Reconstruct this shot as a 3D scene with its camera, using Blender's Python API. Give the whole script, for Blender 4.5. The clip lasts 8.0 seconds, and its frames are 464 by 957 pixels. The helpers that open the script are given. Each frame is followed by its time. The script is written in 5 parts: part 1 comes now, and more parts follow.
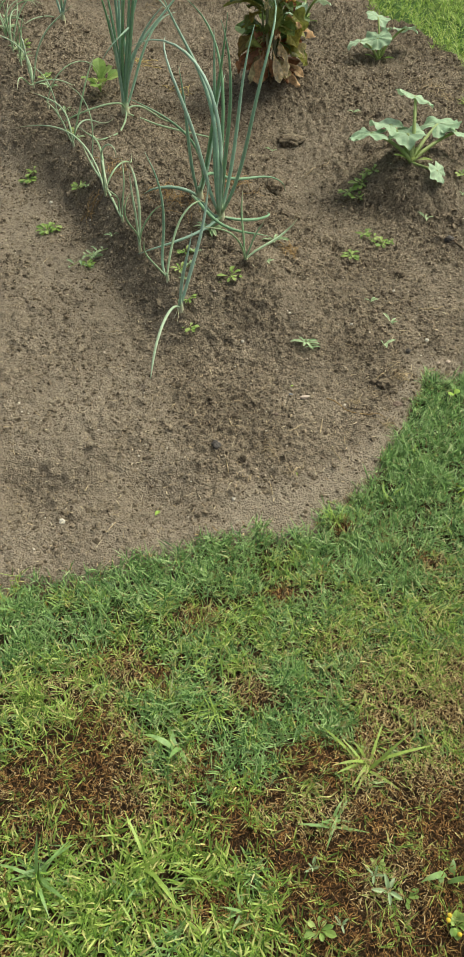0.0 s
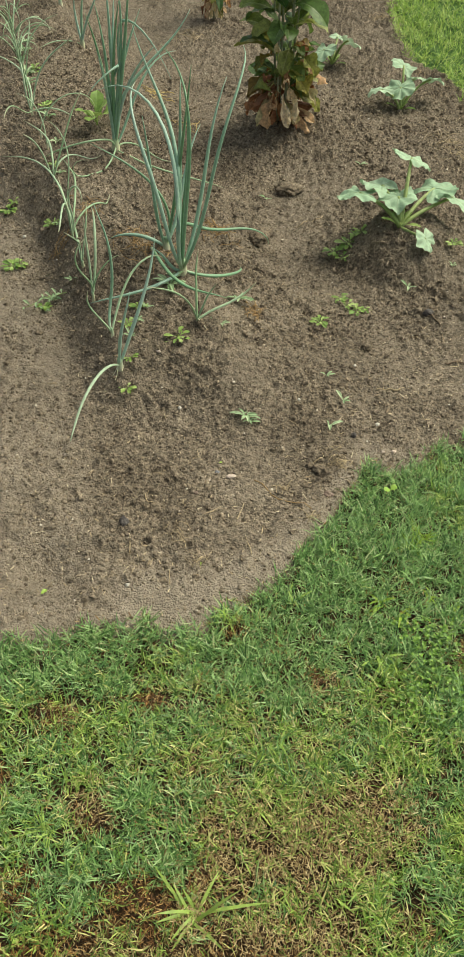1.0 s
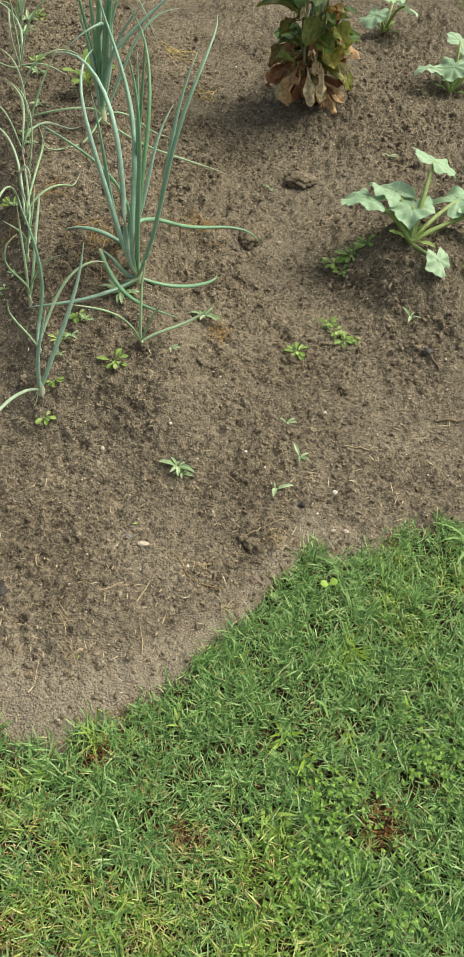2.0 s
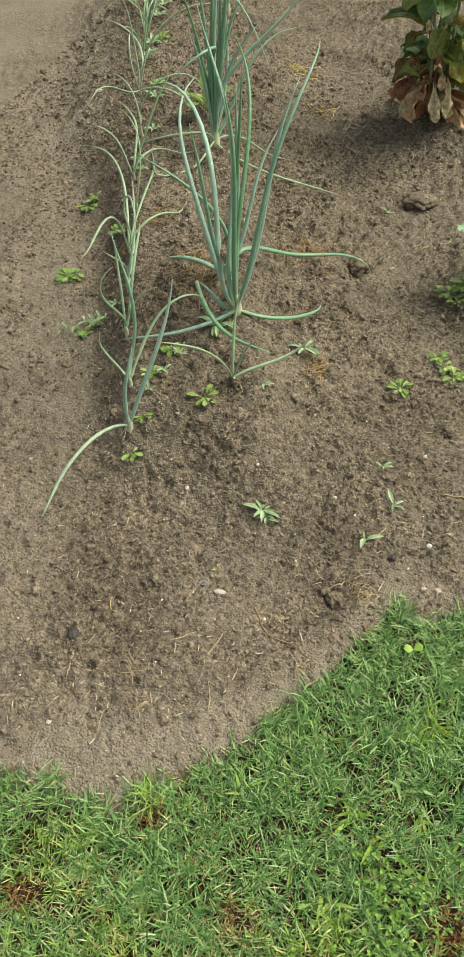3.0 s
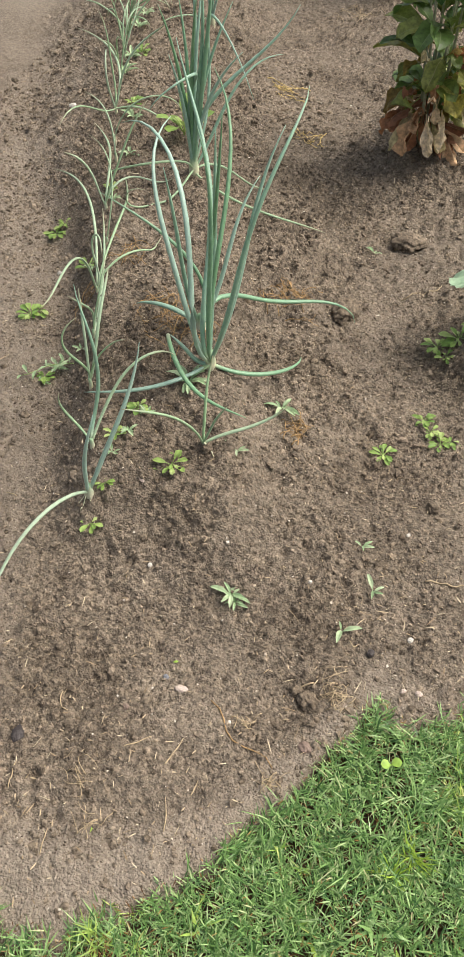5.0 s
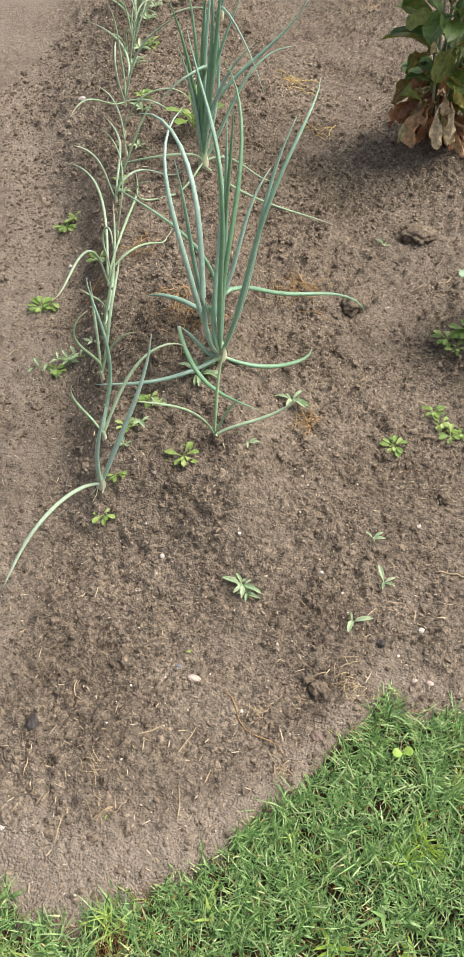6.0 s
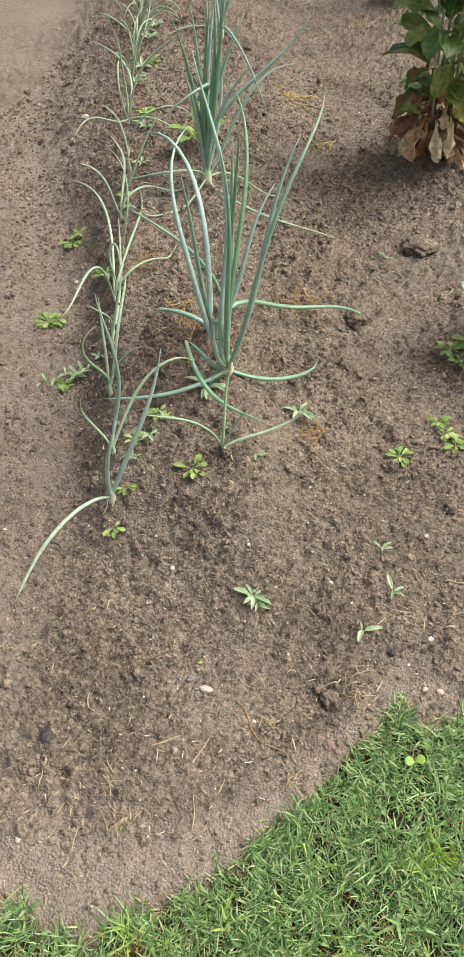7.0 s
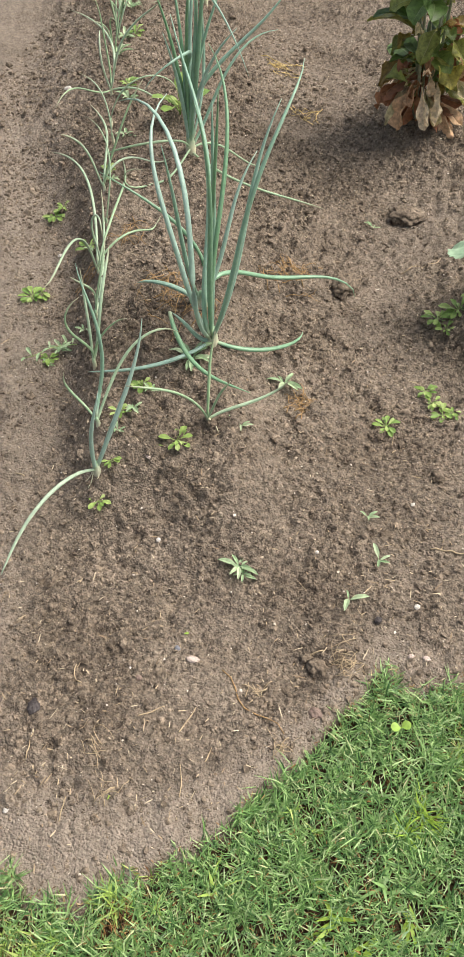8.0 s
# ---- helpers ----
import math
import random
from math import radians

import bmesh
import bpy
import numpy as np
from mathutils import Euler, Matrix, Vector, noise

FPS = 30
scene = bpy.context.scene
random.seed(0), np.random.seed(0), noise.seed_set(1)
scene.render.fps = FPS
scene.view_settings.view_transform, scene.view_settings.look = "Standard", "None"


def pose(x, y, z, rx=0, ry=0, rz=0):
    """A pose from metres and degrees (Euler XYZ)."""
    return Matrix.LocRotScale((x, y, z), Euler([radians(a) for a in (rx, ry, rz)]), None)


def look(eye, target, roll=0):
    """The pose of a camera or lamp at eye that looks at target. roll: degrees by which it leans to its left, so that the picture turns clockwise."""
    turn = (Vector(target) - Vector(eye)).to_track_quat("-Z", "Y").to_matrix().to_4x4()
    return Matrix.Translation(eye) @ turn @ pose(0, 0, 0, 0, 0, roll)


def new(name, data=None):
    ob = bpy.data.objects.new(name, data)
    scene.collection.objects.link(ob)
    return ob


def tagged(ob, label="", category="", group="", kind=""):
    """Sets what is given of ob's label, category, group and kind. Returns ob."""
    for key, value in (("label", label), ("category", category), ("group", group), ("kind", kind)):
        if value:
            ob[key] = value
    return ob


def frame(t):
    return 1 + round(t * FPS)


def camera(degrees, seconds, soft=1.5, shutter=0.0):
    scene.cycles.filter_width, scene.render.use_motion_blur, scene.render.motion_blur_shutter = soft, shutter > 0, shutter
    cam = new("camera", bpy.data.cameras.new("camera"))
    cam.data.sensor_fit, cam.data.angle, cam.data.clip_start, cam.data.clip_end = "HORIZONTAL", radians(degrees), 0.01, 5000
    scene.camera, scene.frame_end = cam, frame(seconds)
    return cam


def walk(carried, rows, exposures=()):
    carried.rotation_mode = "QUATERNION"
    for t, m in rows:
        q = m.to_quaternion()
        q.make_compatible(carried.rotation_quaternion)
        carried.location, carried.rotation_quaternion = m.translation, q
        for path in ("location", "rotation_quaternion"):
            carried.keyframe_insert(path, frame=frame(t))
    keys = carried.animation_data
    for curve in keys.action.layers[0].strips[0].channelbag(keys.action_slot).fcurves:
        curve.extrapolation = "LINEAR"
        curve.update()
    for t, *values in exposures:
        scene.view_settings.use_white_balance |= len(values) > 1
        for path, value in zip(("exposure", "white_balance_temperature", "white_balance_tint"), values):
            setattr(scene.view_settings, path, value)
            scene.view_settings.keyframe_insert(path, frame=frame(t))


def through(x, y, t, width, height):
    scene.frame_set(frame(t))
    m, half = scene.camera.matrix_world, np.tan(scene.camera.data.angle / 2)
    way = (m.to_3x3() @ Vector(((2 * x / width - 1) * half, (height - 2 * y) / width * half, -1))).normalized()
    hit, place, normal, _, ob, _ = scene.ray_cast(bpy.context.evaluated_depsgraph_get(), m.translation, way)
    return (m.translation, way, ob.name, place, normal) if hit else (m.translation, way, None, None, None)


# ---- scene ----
cam = camera(30.3, 8.0, soft=1.45)
PATH = [
    (0, (-0.051, -0.052, 1.615), (-0.007, 1.329, 0.169), -0.3),
    (0.2, (0.067, 0.016, 1.657), (0.096, 1.391, 0.205), -0.5),
    (0.5, (0.213, 0.084, 1.663), (0.186, 1.476, 0.228), -0.3),
    (0.8, (0.293, 0.140, 1.680), (0.208, 1.519, 0.234), -0.3),
    (1, (0.31, 0.192, 1.644), (0.232, 1.588, 0.214), 1.9),
    (1.2, (0.36, 0.313, 1.637), (0.286, 1.687, 0.186), 5.8),
    (2.3, (0.655, 0.784, 1.54), (0.367, 2.061, 0.027), 0.7),
    (2.5, (0.691, 0.821, 1.542), (0.331, 2.078, 0.029), -1.6),
    (2.7, (0.696, 0.838, 1.558), (0.263, 2.076, 0.048), -3.7),
    (3, (0.659, 0.859, 1.55), (0.15, 2.079, 0.049), -4.3),
    (3.3, (0.616, 0.956, 1.537), (0.124, 2.179, 0.033), -3.1),
    (3.5, (0.599, 1.012, 1.544), (0.163, 2.27, 0.052), -0.7),
    (3.7, (0.579, 1.050, 1.545), (0.152, 2.311, 0.053), 0.1),
    (4, (0.559, 1.081, 1.562), (0.129, 2.333, 0.063), 0.1),
    (4.2, (0.57, 1.099, 1.567), (0.138, 2.354, 0.071), 0.2),
    (5.5, (0.587, 1.091, 1.542), (0.132, 2.291, 0.008), -1.2),
    (5.7, (0.583, 1.086, 1.542), (0.130, 2.281, 0.004), -1.1),
    (6, (0.58, 1.083, 1.555), (0.121, 2.293, 0.031), -1.3),
    (6.5, (0.572, 1.075, 1.576), (0.108, 2.298, 0.062), -1.6),
    (7, (0.566, 1.066, 1.57), (0.1, 2.296, 0.063), -1.9),
    (7.5, (0.564, 1.06, 1.562), (0.105, 2.275, 0.041), -2.2),
    (8, (0.594, 1.064, 1.55), (0.145, 2.263, 0.013), -2.5),
]
# the clip brightens a little towards its end
EXPOSURES = ((0, 0.43, 6950, -3), (1, 0.48, 6950, -3), (2.5, 0.56, 6850, -3), (4, 0.54, 6800, 2), (5.5, 0.83, 6430, 12), (8, 0.83, 6430, 12))
walk(cam, [(t, look(eye, target, roll)) for t, eye, target, roll in PATH], exposures=EXPOSURES)

# world, sun
world = bpy.data.worlds.new("world")
scene.world = world
world.use_nodes = True
SUN_AZ, SUN_EL = 60.0, 56.0  # degrees: clockwise from +y, above the horizon
sky = world.node_tree.nodes.new("ShaderNodeTexSky")
sky.sky_type, sky.sun_disc = "NISHITA", False
sky.sun_elevation, sky.sun_rotation = radians(SUN_EL), radians(SUN_AZ)
sky.air_density, sky.dust_density, sky.ozone_density = 1.0, 5.0, 1.0
back = world.node_tree.nodes["Background"]
back.inputs["Strength"].default_value = 0.105
haze = world.node_tree.nodes.new("ShaderNodeHueSaturation")  # thin cloud takes colour out of the sky
haze.inputs["Saturation"].default_value = 0.5
world.node_tree.links.new(sky.outputs[0], haze.inputs["Color"])
world.node_tree.links.new(haze.outputs[0], back.inputs[0])
sun = new("sun", bpy.data.lights.new("sun", "SUN"))
sun.data.energy, sun.data.angle, sun.data.color = 2.2, radians(42), (1.0, 0.92, 0.81)
to_sun = Vector((math.sin(radians(SUN_AZ)) * math.cos(radians(SUN_EL)), math.cos(radians(SUN_AZ)) * math.cos(radians(SUN_EL)), math.sin(radians(SUN_EL))))
sun.matrix_world = look((0, 0, 8), Vector((0, 0, 8)) - to_sun)

rng = np.random.default_rng(7)


# ---- numbers and noise ----
TABLE = np.random.default_rng(3).random((256, 256))


def vnoise(x, y, seed=0):
    """Smooth noise from 0 to 1, one cell a unit."""
    x, y = np.asarray(x, float) + seed * 17.3, np.asarray(y, float) + seed * 31.7
    i, j = np.floor(x).astype(int), np.floor(y).astype(int)
    u, v = x - i, y - j
    u, v = u * u * (3 - 2 * u), v * v * (3 - 2 * v)
    a, b = TABLE[i % 256, j % 256], TABLE[(i + 1) % 256, j % 256]
    c, d = TABLE[i % 256, (j + 1) % 256], TABLE[(i + 1) % 256, (j + 1) % 256]
    return (a * (1 - u) + b * u) * (1 - v) + (c * (1 - u) + d * u) * v


def fbm(x, y, seed=0, octaves=4):
    total, amp = 0, 0.5
    for k in range(octaves):
        total, x, y, amp = total + amp * vnoise(x, y, seed + k), x * 2.07, y * 2.03, amp * 0.5
    return total


def crumbs(x, y, cell, seed, sparse):
    """Rounded lumps packed on a loose grid, 0 to 1; sparse: how few of them stand up."""
    x, y = np.asarray(x, float) / cell, np.asarray(y, float) / cell
    i, j = np.floor(x).astype(int), np.floor(y).astype(int)
    best = np.zeros(np.broadcast(x, y).shape)
    for di in (-1, 0, 1):
        for dj in (-1, 0, 1):
            a, b = (i + di + seed * 13) % 256, (j + dj + seed * 29) % 256
            px, py = i + di + TABLE[a, b], j + dj + TABLE[b, a]
            high = TABLE[(a + 91) % 256, (b + 47) % 256] ** sparse
            wide = 0.45 + 0.45 * TABLE[(b + 33) % 256, (a + 71) % 256]
            best = np.maximum(best, high * np.sqrt(np.clip(1 - ((x - px) ** 2 + (y - py) ** 2) / wide ** 2, 0, 1)))
    return best


def ramp(a, b, x):
    k = np.clip((x - a) / (b - a), 0, 1)
    return k * k * (3 - 2 * k)


# ---- the lie of the land ----
def land(x, y):
    """The dug ridge with its two onion rows, the squash mound and the mound under the leafy vegetable."""
    s = (x + 0.40 * (y - 2.55)) / 1.077
    cross = np.where(s < -0.1, ramp(-0.41 - 0.28 * ramp(2.8, 3.7, y), -0.255, s), 1 - 0.62 * ramp(0.0, 0.16, s) - 0.38 * ramp(0.12, 0.42, s))
    z = cross * (0.118 * ramp(1.93, 2.30, y) + 0.03 * ramp(2.3, 2.7, y))
    z = z - 0.03 * np.exp(-((s - 0.55) / 0.2) ** 2) * ramp(2.2, 2.8, y)
    z = z + 0.135 * np.exp(-(((x - 0.745) ** 2 + (y - 3.005) ** 2) / 0.185 ** 2) ** 1.8)
    return z + 0.08 * np.exp(-((x - 0.30) ** 2 + (y - 4.04) ** 2) / 0.25 ** 2)


def near_edge(x):
    """y of the lawn's ragged edge in front of the bed."""
    y = np.interp(x, (-2.5, -0.56, -0.30, -0.22, -0.13, 0.03, 0.16, 0.20, 0.228, 0.30, 0.38, 0.44, 0.49, 0.522, 0.56, 0.58, 0.61, 0.66, 0.70, 0.79, 0.865, 1.2, 1.5),
                  (1.13, 1.19, 1.215, 1.26, 1.295, 1.34, 1.338, 1.338, 1.40, 1.45, 1.54, 1.645, 1.72, 1.80, 1.86, 1.915, 1.93, 1.90, 1.915, 2.02, 2.052, 2.25, 2.5)) - 0.022
    return y + 0.022 * (vnoise(x * 11, x * 0 + 3) - 0.5) + 0.035 * (vnoise(x * 33, x * 0 + 9) - 0.5)


def far_edge(y):
    """x past which the lawn beyond the bed begins."""
    return np.interp(y, (2.3, 3.4, 3.7, 4.26, 4.7, 4.95, 5.3, 6.5), (1.5, 1.3, 1.16, 1.22, 1.1, 0.9, 0.85, 0.87)) + 0.08 * (vnoise(y * 9, y * 0 + 5) - 0.5)


def lawn_depth(x, y):
    """Metres inside the lawn; below 0 in the bed."""
    side = np.where(y > 2.0, x - far_edge(y), -1.0)
    return np.maximum.reduce([near_edge(x) - y, side, y - 7.5 + 0 * x, -2.6 - x])


def ground_at(x, y):
    """The height of the ground's sheet, with its clods and hollows."""
    x, y = np.asarray(x, float), np.asarray(y, float)
    lawn = ramp(-0.02, 0.03, lawn_depth(x, y))
    trodden = ramp(0.25, 0.0, land(x, y) * 6 + 0.25 * (y > 2.6) * (x > -0.3))
    rough = (1 - 0.45 * trodden) * ramp(-1.72, -1.5, x)
    z = land(x, y)
    z = z + (0.030 * (fbm(x * 5, y * 5, 1, 2) - 0.37)) * (1 - lawn) * ramp(-2.2, -1.3, x) * (0.55 + 0.45 * ramp(-0.75, -0.45, x + 0.40 * (y - 2.55)))
    z = z + (0.020 * (fbm(x * 19, y * 19, 2, 2) - 0.37)) * (1 - lawn) * rough
    crust = ramp(-0.20, -0.03, lawn_depth(x, y)) * ramp(0.9, 0.5, x) * ramp(2.6, 1.6, y)
    loose = ramp(0.28, 0.52, fbm(x * 4, y * 4, 17, 3))
    bare = (1 - lawn) * (0.70 + 0.45 * loose) * (1 - 0.4 * crust) * rough
    z = z + bare * (0.015 * crumbs(x, y, 0.034, 9, 3.0) + 0.0125 * crumbs(x, y, 0.019, 3, 1.6) + 0.0095 * crumbs(x, y, 0.0115, 5, 1.2) - 0.0085)
    z = z - bare * (0.013 * crumbs(x, y, 0.023, 7, 4.0) + 0.007 * ramp(0.45, 0.75, fbm(x * 60, y * 60, 23, 2)))
    # footprints and wash-outs beside the lawn
    for fx, fy, r, deep in ((-0.22, 1.46, 0.075, 0.055), (-0.55, 1.48, 0.09, 0.050), (0.06, 1.50, 0.07, 0.004), (0.42, 1.86, 0.05, 0.015), (-0.60, 1.98, 0.10, 0.012)):
        z = z - deep * np.exp(-((x - fx) ** 2 * 0.7 + (y - fy) ** 2) / r ** 2)
    return z - 0.018 * lawn + 0.030 * (fbm(x * 13, y * 13, 61, 3) - 0.42) * lawn


def at(x, y, lift=0.0):
    return Vector((x, y, float(land(x, y)) + lift))


def on(x, y, lift=0.0):
    return Vector((x, y, float(ground_at(x, y)) + lift))


# ---- materials ----
def material(name):
    m = bpy.data.materials.new(name)
    m.use_nodes = True
    nt = m.node_tree
    return m, nt, nt.nodes["Principled BSDF"], nt.nodes["Material Output"]


def node(nt, kind, **values):
    n = nt.nodes.new(kind)
    for key, value in values.items():
        if key in n.inputs:
            n.inputs[key].default_value = value
    return n


def noise_tex(nt, scale, detail=4.0, rough=0.6):
    n = node(nt, "ShaderNodeTexNoise", Scale=scale, Detail=detail, Roughness=rough)
    co = nt.nodes.new("ShaderNodeNewGeometry")
    nt.links.new(co.outputs["Position"], n.inputs["Vector"])
    return n.outputs[0]


def cells(nt, scale, output):
    """Crumb-like cells: the distance to each one's middle, or its colour by chance."""
    n = node(nt, "ShaderNodeTexVoronoi", Scale=scale, Randomness=1.0)
    co = nt.nodes.new("ShaderNodeNewGeometry")
    warp = nt.nodes.new("ShaderNodeVectorMath")
    wob = node(nt, "ShaderNodeTexNoise", Scale=scale * 0.9, Detail=2.0)
    scaled = nt.nodes.new("ShaderNodeVectorMath")
    scaled.operation = "SCALE"
    scaled.inputs["Scale"].default_value = 0.7 / scale
    nt.links.new(co.outputs["Position"], wob.inputs["Vector"])
    nt.links.new(wob.outputs["Color"], scaled.inputs[0])
    nt.links.new(co.outputs["Position"], warp.inputs[0])
    nt.links.new(scaled.outputs[0], warp.inputs[1])
    nt.links.new(warp.outputs[0], n.inputs["Vector"])
    return n.outputs[output]


def mapped(nt, value, stops):
    """A colour ramp: stops of (place, colour)."""
    r = nt.nodes.new("ShaderNodeValToRGB")
    while len(r.color_ramp.elements) < len(stops):
        r.color_ramp.elements.new(0.5)
    for e, (p, c) in zip(r.color_ramp.elements, stops):
        e.position, e.color = p, (*c, 1)
    nt.links.new(value, r.inputs[0])
    return r.outputs[0]


def mixed(nt, factor, a, b, how="MIX"):
    n = nt.nodes.new("ShaderNodeMix")
    n.data_type, n.blend_type = "RGBA", how
    for socket, value in ((n.inputs[0], factor), (n.inputs[6], a), (n.inputs[7], b)):
        if isinstance(value, (int, float)):
            socket.default_value = value
        elif isinstance(value, tuple):
            socket.default_value = (*value, 1)
        else:
            nt.links.new(value, socket)
    return n.outputs[2]


def attribute(nt, name):
    n = nt.nodes.new("ShaderNodeAttribute")
    n.attribute_name = name
    return n.outputs["Fac"]


def bumped(nt, bsdf, height, strength, distance):
    b = node(nt, "ShaderNodeBump", Strength=strength, Distance=distance)
    nt.links.new(height, b.inputs["Height"])
    nt.links.new(b.outputs[0], bsdf.inputs["Normal"])


def soil_colour(nt):
    broad = mapped(nt, noise_tex(nt, 3.2, 3), ((0.35, (0.168, 0.136, 0.102)), (0.65, (0.233, 0.192, 0.147))))
    damp = mapped(nt, noise_tex(nt, 15, 6, 0.65), ((0.36, (0.84, 0.83, 0.82)), (0.50, (1.0, 1.0, 1.0)), (0.64, (1.12, 1.12, 1.1))))
    broad = mixed(nt, 1.0, broad, damp, "MULTIPLY")
    moist = mapped(nt, noise_tex(nt, 105, 3, 0.6), ((0.34, (0.60, 0.58, 0.56)), (0.47, (0.98, 0.98, 0.98)), (0.64, (1.25, 1.24, 1.22))))
    broad = mixed(nt, 1.0, broad, moist, "MULTIPLY")
    fine = mapped(nt, noise_tex(nt, 85, 6, 0.68), ((0.34, (0.56, 0.55, 0.54)), (0.48, (0.95, 0.95, 0.95)), (0.66, (1.42, 1.40, 1.36))))
    col = mixed(nt, 1.0, broad, fine, "MULTIPLY")
    bits = mapped(nt, cells(nt, 150, "Color"), ((0.12, (0.55, 0.54, 0.53)), (0.34, (0.96, 0.96, 0.96)), (0.95, (1.24, 1.23, 1.21))))
    col = mixed(nt, 1.0, col, bits, "MULTIPLY")
    grit = mapped(nt, noise_tex(nt, 300, 2, 0.5), ((0.66, (0, 0, 0)), (0.76, (1, 1, 1))))
    return mixed(nt, grit, col, (0.43, 0.36, 0.26))


def make_ground_material():
    m, nt, bsdf, out = material("garden_ground")
    soil = soil_colour(nt)
    crust = mapped(nt, noise_tex(nt, 130, 5, 0.7), ((0.3, (0.25, 0.205, 0.155)), (0.7, (0.44, 0.372, 0.292))))
    soil = mixed(nt, attribute(nt, "dry"), soil, crust)
    # brown thatch, darkened to near black to paint in the shade between blades
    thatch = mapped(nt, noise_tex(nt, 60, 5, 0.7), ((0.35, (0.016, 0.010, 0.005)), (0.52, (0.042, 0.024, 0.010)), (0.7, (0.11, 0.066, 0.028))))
    turf = mapped(nt, noise_tex(nt, 45, 6, 0.75), ((0.32, (0.035, 0.070, 0.016)), (0.5, (0.095, 0.170, 0.040)), (0.68, (0.21, 0.30, 0.085))))
    patches = mapped(nt, noise_tex(nt, 1.3, 4), ((0.38, (0.75, 0.85, 0.8)), (0.62, (1.25, 1.08, 0.95))))
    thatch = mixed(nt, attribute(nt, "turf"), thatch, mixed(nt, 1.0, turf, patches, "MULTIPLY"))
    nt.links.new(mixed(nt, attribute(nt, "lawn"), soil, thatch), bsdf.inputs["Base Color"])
    bsdf.inputs["Roughness"].default_value = 0.92
    bsdf.inputs["Specular IOR Level"].default_value = 0.25
    grain = node(nt, "ShaderNodeMath")
    grain.operation = "SUBTRACT"
    lumpy = node(nt, "ShaderNodeMath")
    lumpy.operation = "MULTIPLY"
    lumpy.inputs[1].default_value = 1.5
    nt.links.new(noise_tex(nt, 110, 6, 0.7), lumpy.inputs[0])
    nt.links.new(lumpy.outputs[0], grain.inputs[0])
    nt.links.new(cells(nt, 190, "Distance"), grain.inputs[1])
    finer = node(nt, "ShaderNodeMath")
    finer.operation = "MULTIPLY_ADD"
    nt.links.new(cells(nt, 380, "Distance"), finer.inputs[0])
    finer.inputs[1].default_value = -0.35
    nt.links.new(grain.outputs[0], finer.inputs[2])
    bumped(nt, bsdf, finer.outputs[0], 1.0, 0.0062)
    return m


def make_crumb_material(name, dark, light):
    m, nt, bsdf, out = material(name)
    soil = soil_colour(nt)
    geo = nt.nodes.new("ShaderNodeNewGeometry")
    shade = mapped(nt, geo.outputs["Random Per Island"], ((0.0, (dark, dark * 0.98, dark * 0.95)), (0.6, ((dark + light) / 2,) * 3), (1.0, (light, light * 0.99, light * 0.97))))
    nt.links.new(mixed(nt, 1.0, soil, shade, "MULTIPLY"), bsdf.inputs["Base Color"])
    bsdf.inputs["Roughness"].default_value = 0.95
    bsdf.inputs["Specular IOR Level"].default_value = 0.2
    bumped(nt, bsdf, noise_tex(nt, 500, 4), 0.8, 0.002)
    return m


def make_leaf_material(name, stops, through=0.3, rough=0.5, by="island", tip=None, base=None, vein=None, mottle=0.25):
    """A leaf: colours drawn by chance from stops, mottled, with light coming through; base and tip colours run along the leaf."""
    m, nt, bsdf, out = material(name)
    if by == "island":
        pick = nt.nodes.new("ShaderNodeNewGeometry").outputs["Random Per Island"]
    else:
        pick = nt.nodes.new("ShaderNodeObjectInfo").outputs["Random"]
    col = mapped(nt, pick, stops)
    spots = mapped(nt, noise_tex(nt, 70, 4), ((0.3, (1 - mottle,) * 3), (0.7, (1 + mottle,) * 3)))
    col = mixed(nt, 1.0, col, spots, "MULTIPLY")
    if base:
        col = mixed(nt, mapped(nt, attribute(nt, "along"), ((0.0, (1, 1, 1)), (base[1], (0, 0, 0)))), col, base[0])
    if tip:
        col = mixed(nt, mapped(nt, attribute(nt, "along"), ((tip[1], (0, 0, 0)), (1.0, (1, 1, 1)))), col, tip[0])
    if vein:
        col = mixed(nt, attribute(nt, "vein"), col, vein)
    nt.links.new(col, bsdf.inputs["Base Color"])
    bsdf.inputs["Roughness"].default_value = rough
    bumped(nt, bsdf, noise_tex(nt, 240, 3), 0.25, 0.001)
    if through:
        lit = nt.nodes.new("ShaderNodeBsdfTranslucent")
        nt.links.new(col, lit.inputs[0])
        blend = nt.nodes.new("ShaderNodeMixShader")
        blend.inputs[0].default_value = through
        nt.links.new(bsdf.outputs[0], blend.inputs[1])
        nt.links.new(lit.outputs[0], blend.inputs[2])
        nt.links.new(blend.outputs[0], out.inputs["Surface"])
    return m


def make_stone_material(name, stops, rough=0.75):
    m, nt, bsdf, out = material(name)
    pick = nt.nodes.new("ShaderNodeNewGeometry").outputs["Random Per Island"]
    col = mapped(nt, pick, stops)
    spots = mapped(nt, noise_tex(nt, 300, 4), ((0.3, (0.7,) * 3), (0.7, (1.2,) * 3)))
    nt.links.new(mixed(nt, 1.0, col, spots, "MULTIPLY"), bsdf.inputs["Base Color"])
    bsdf.inputs["Roughness"].default_value = rough
    bumped(nt, bsdf, noise_tex(nt, 600, 3), 0.5, 0.001)
    return m


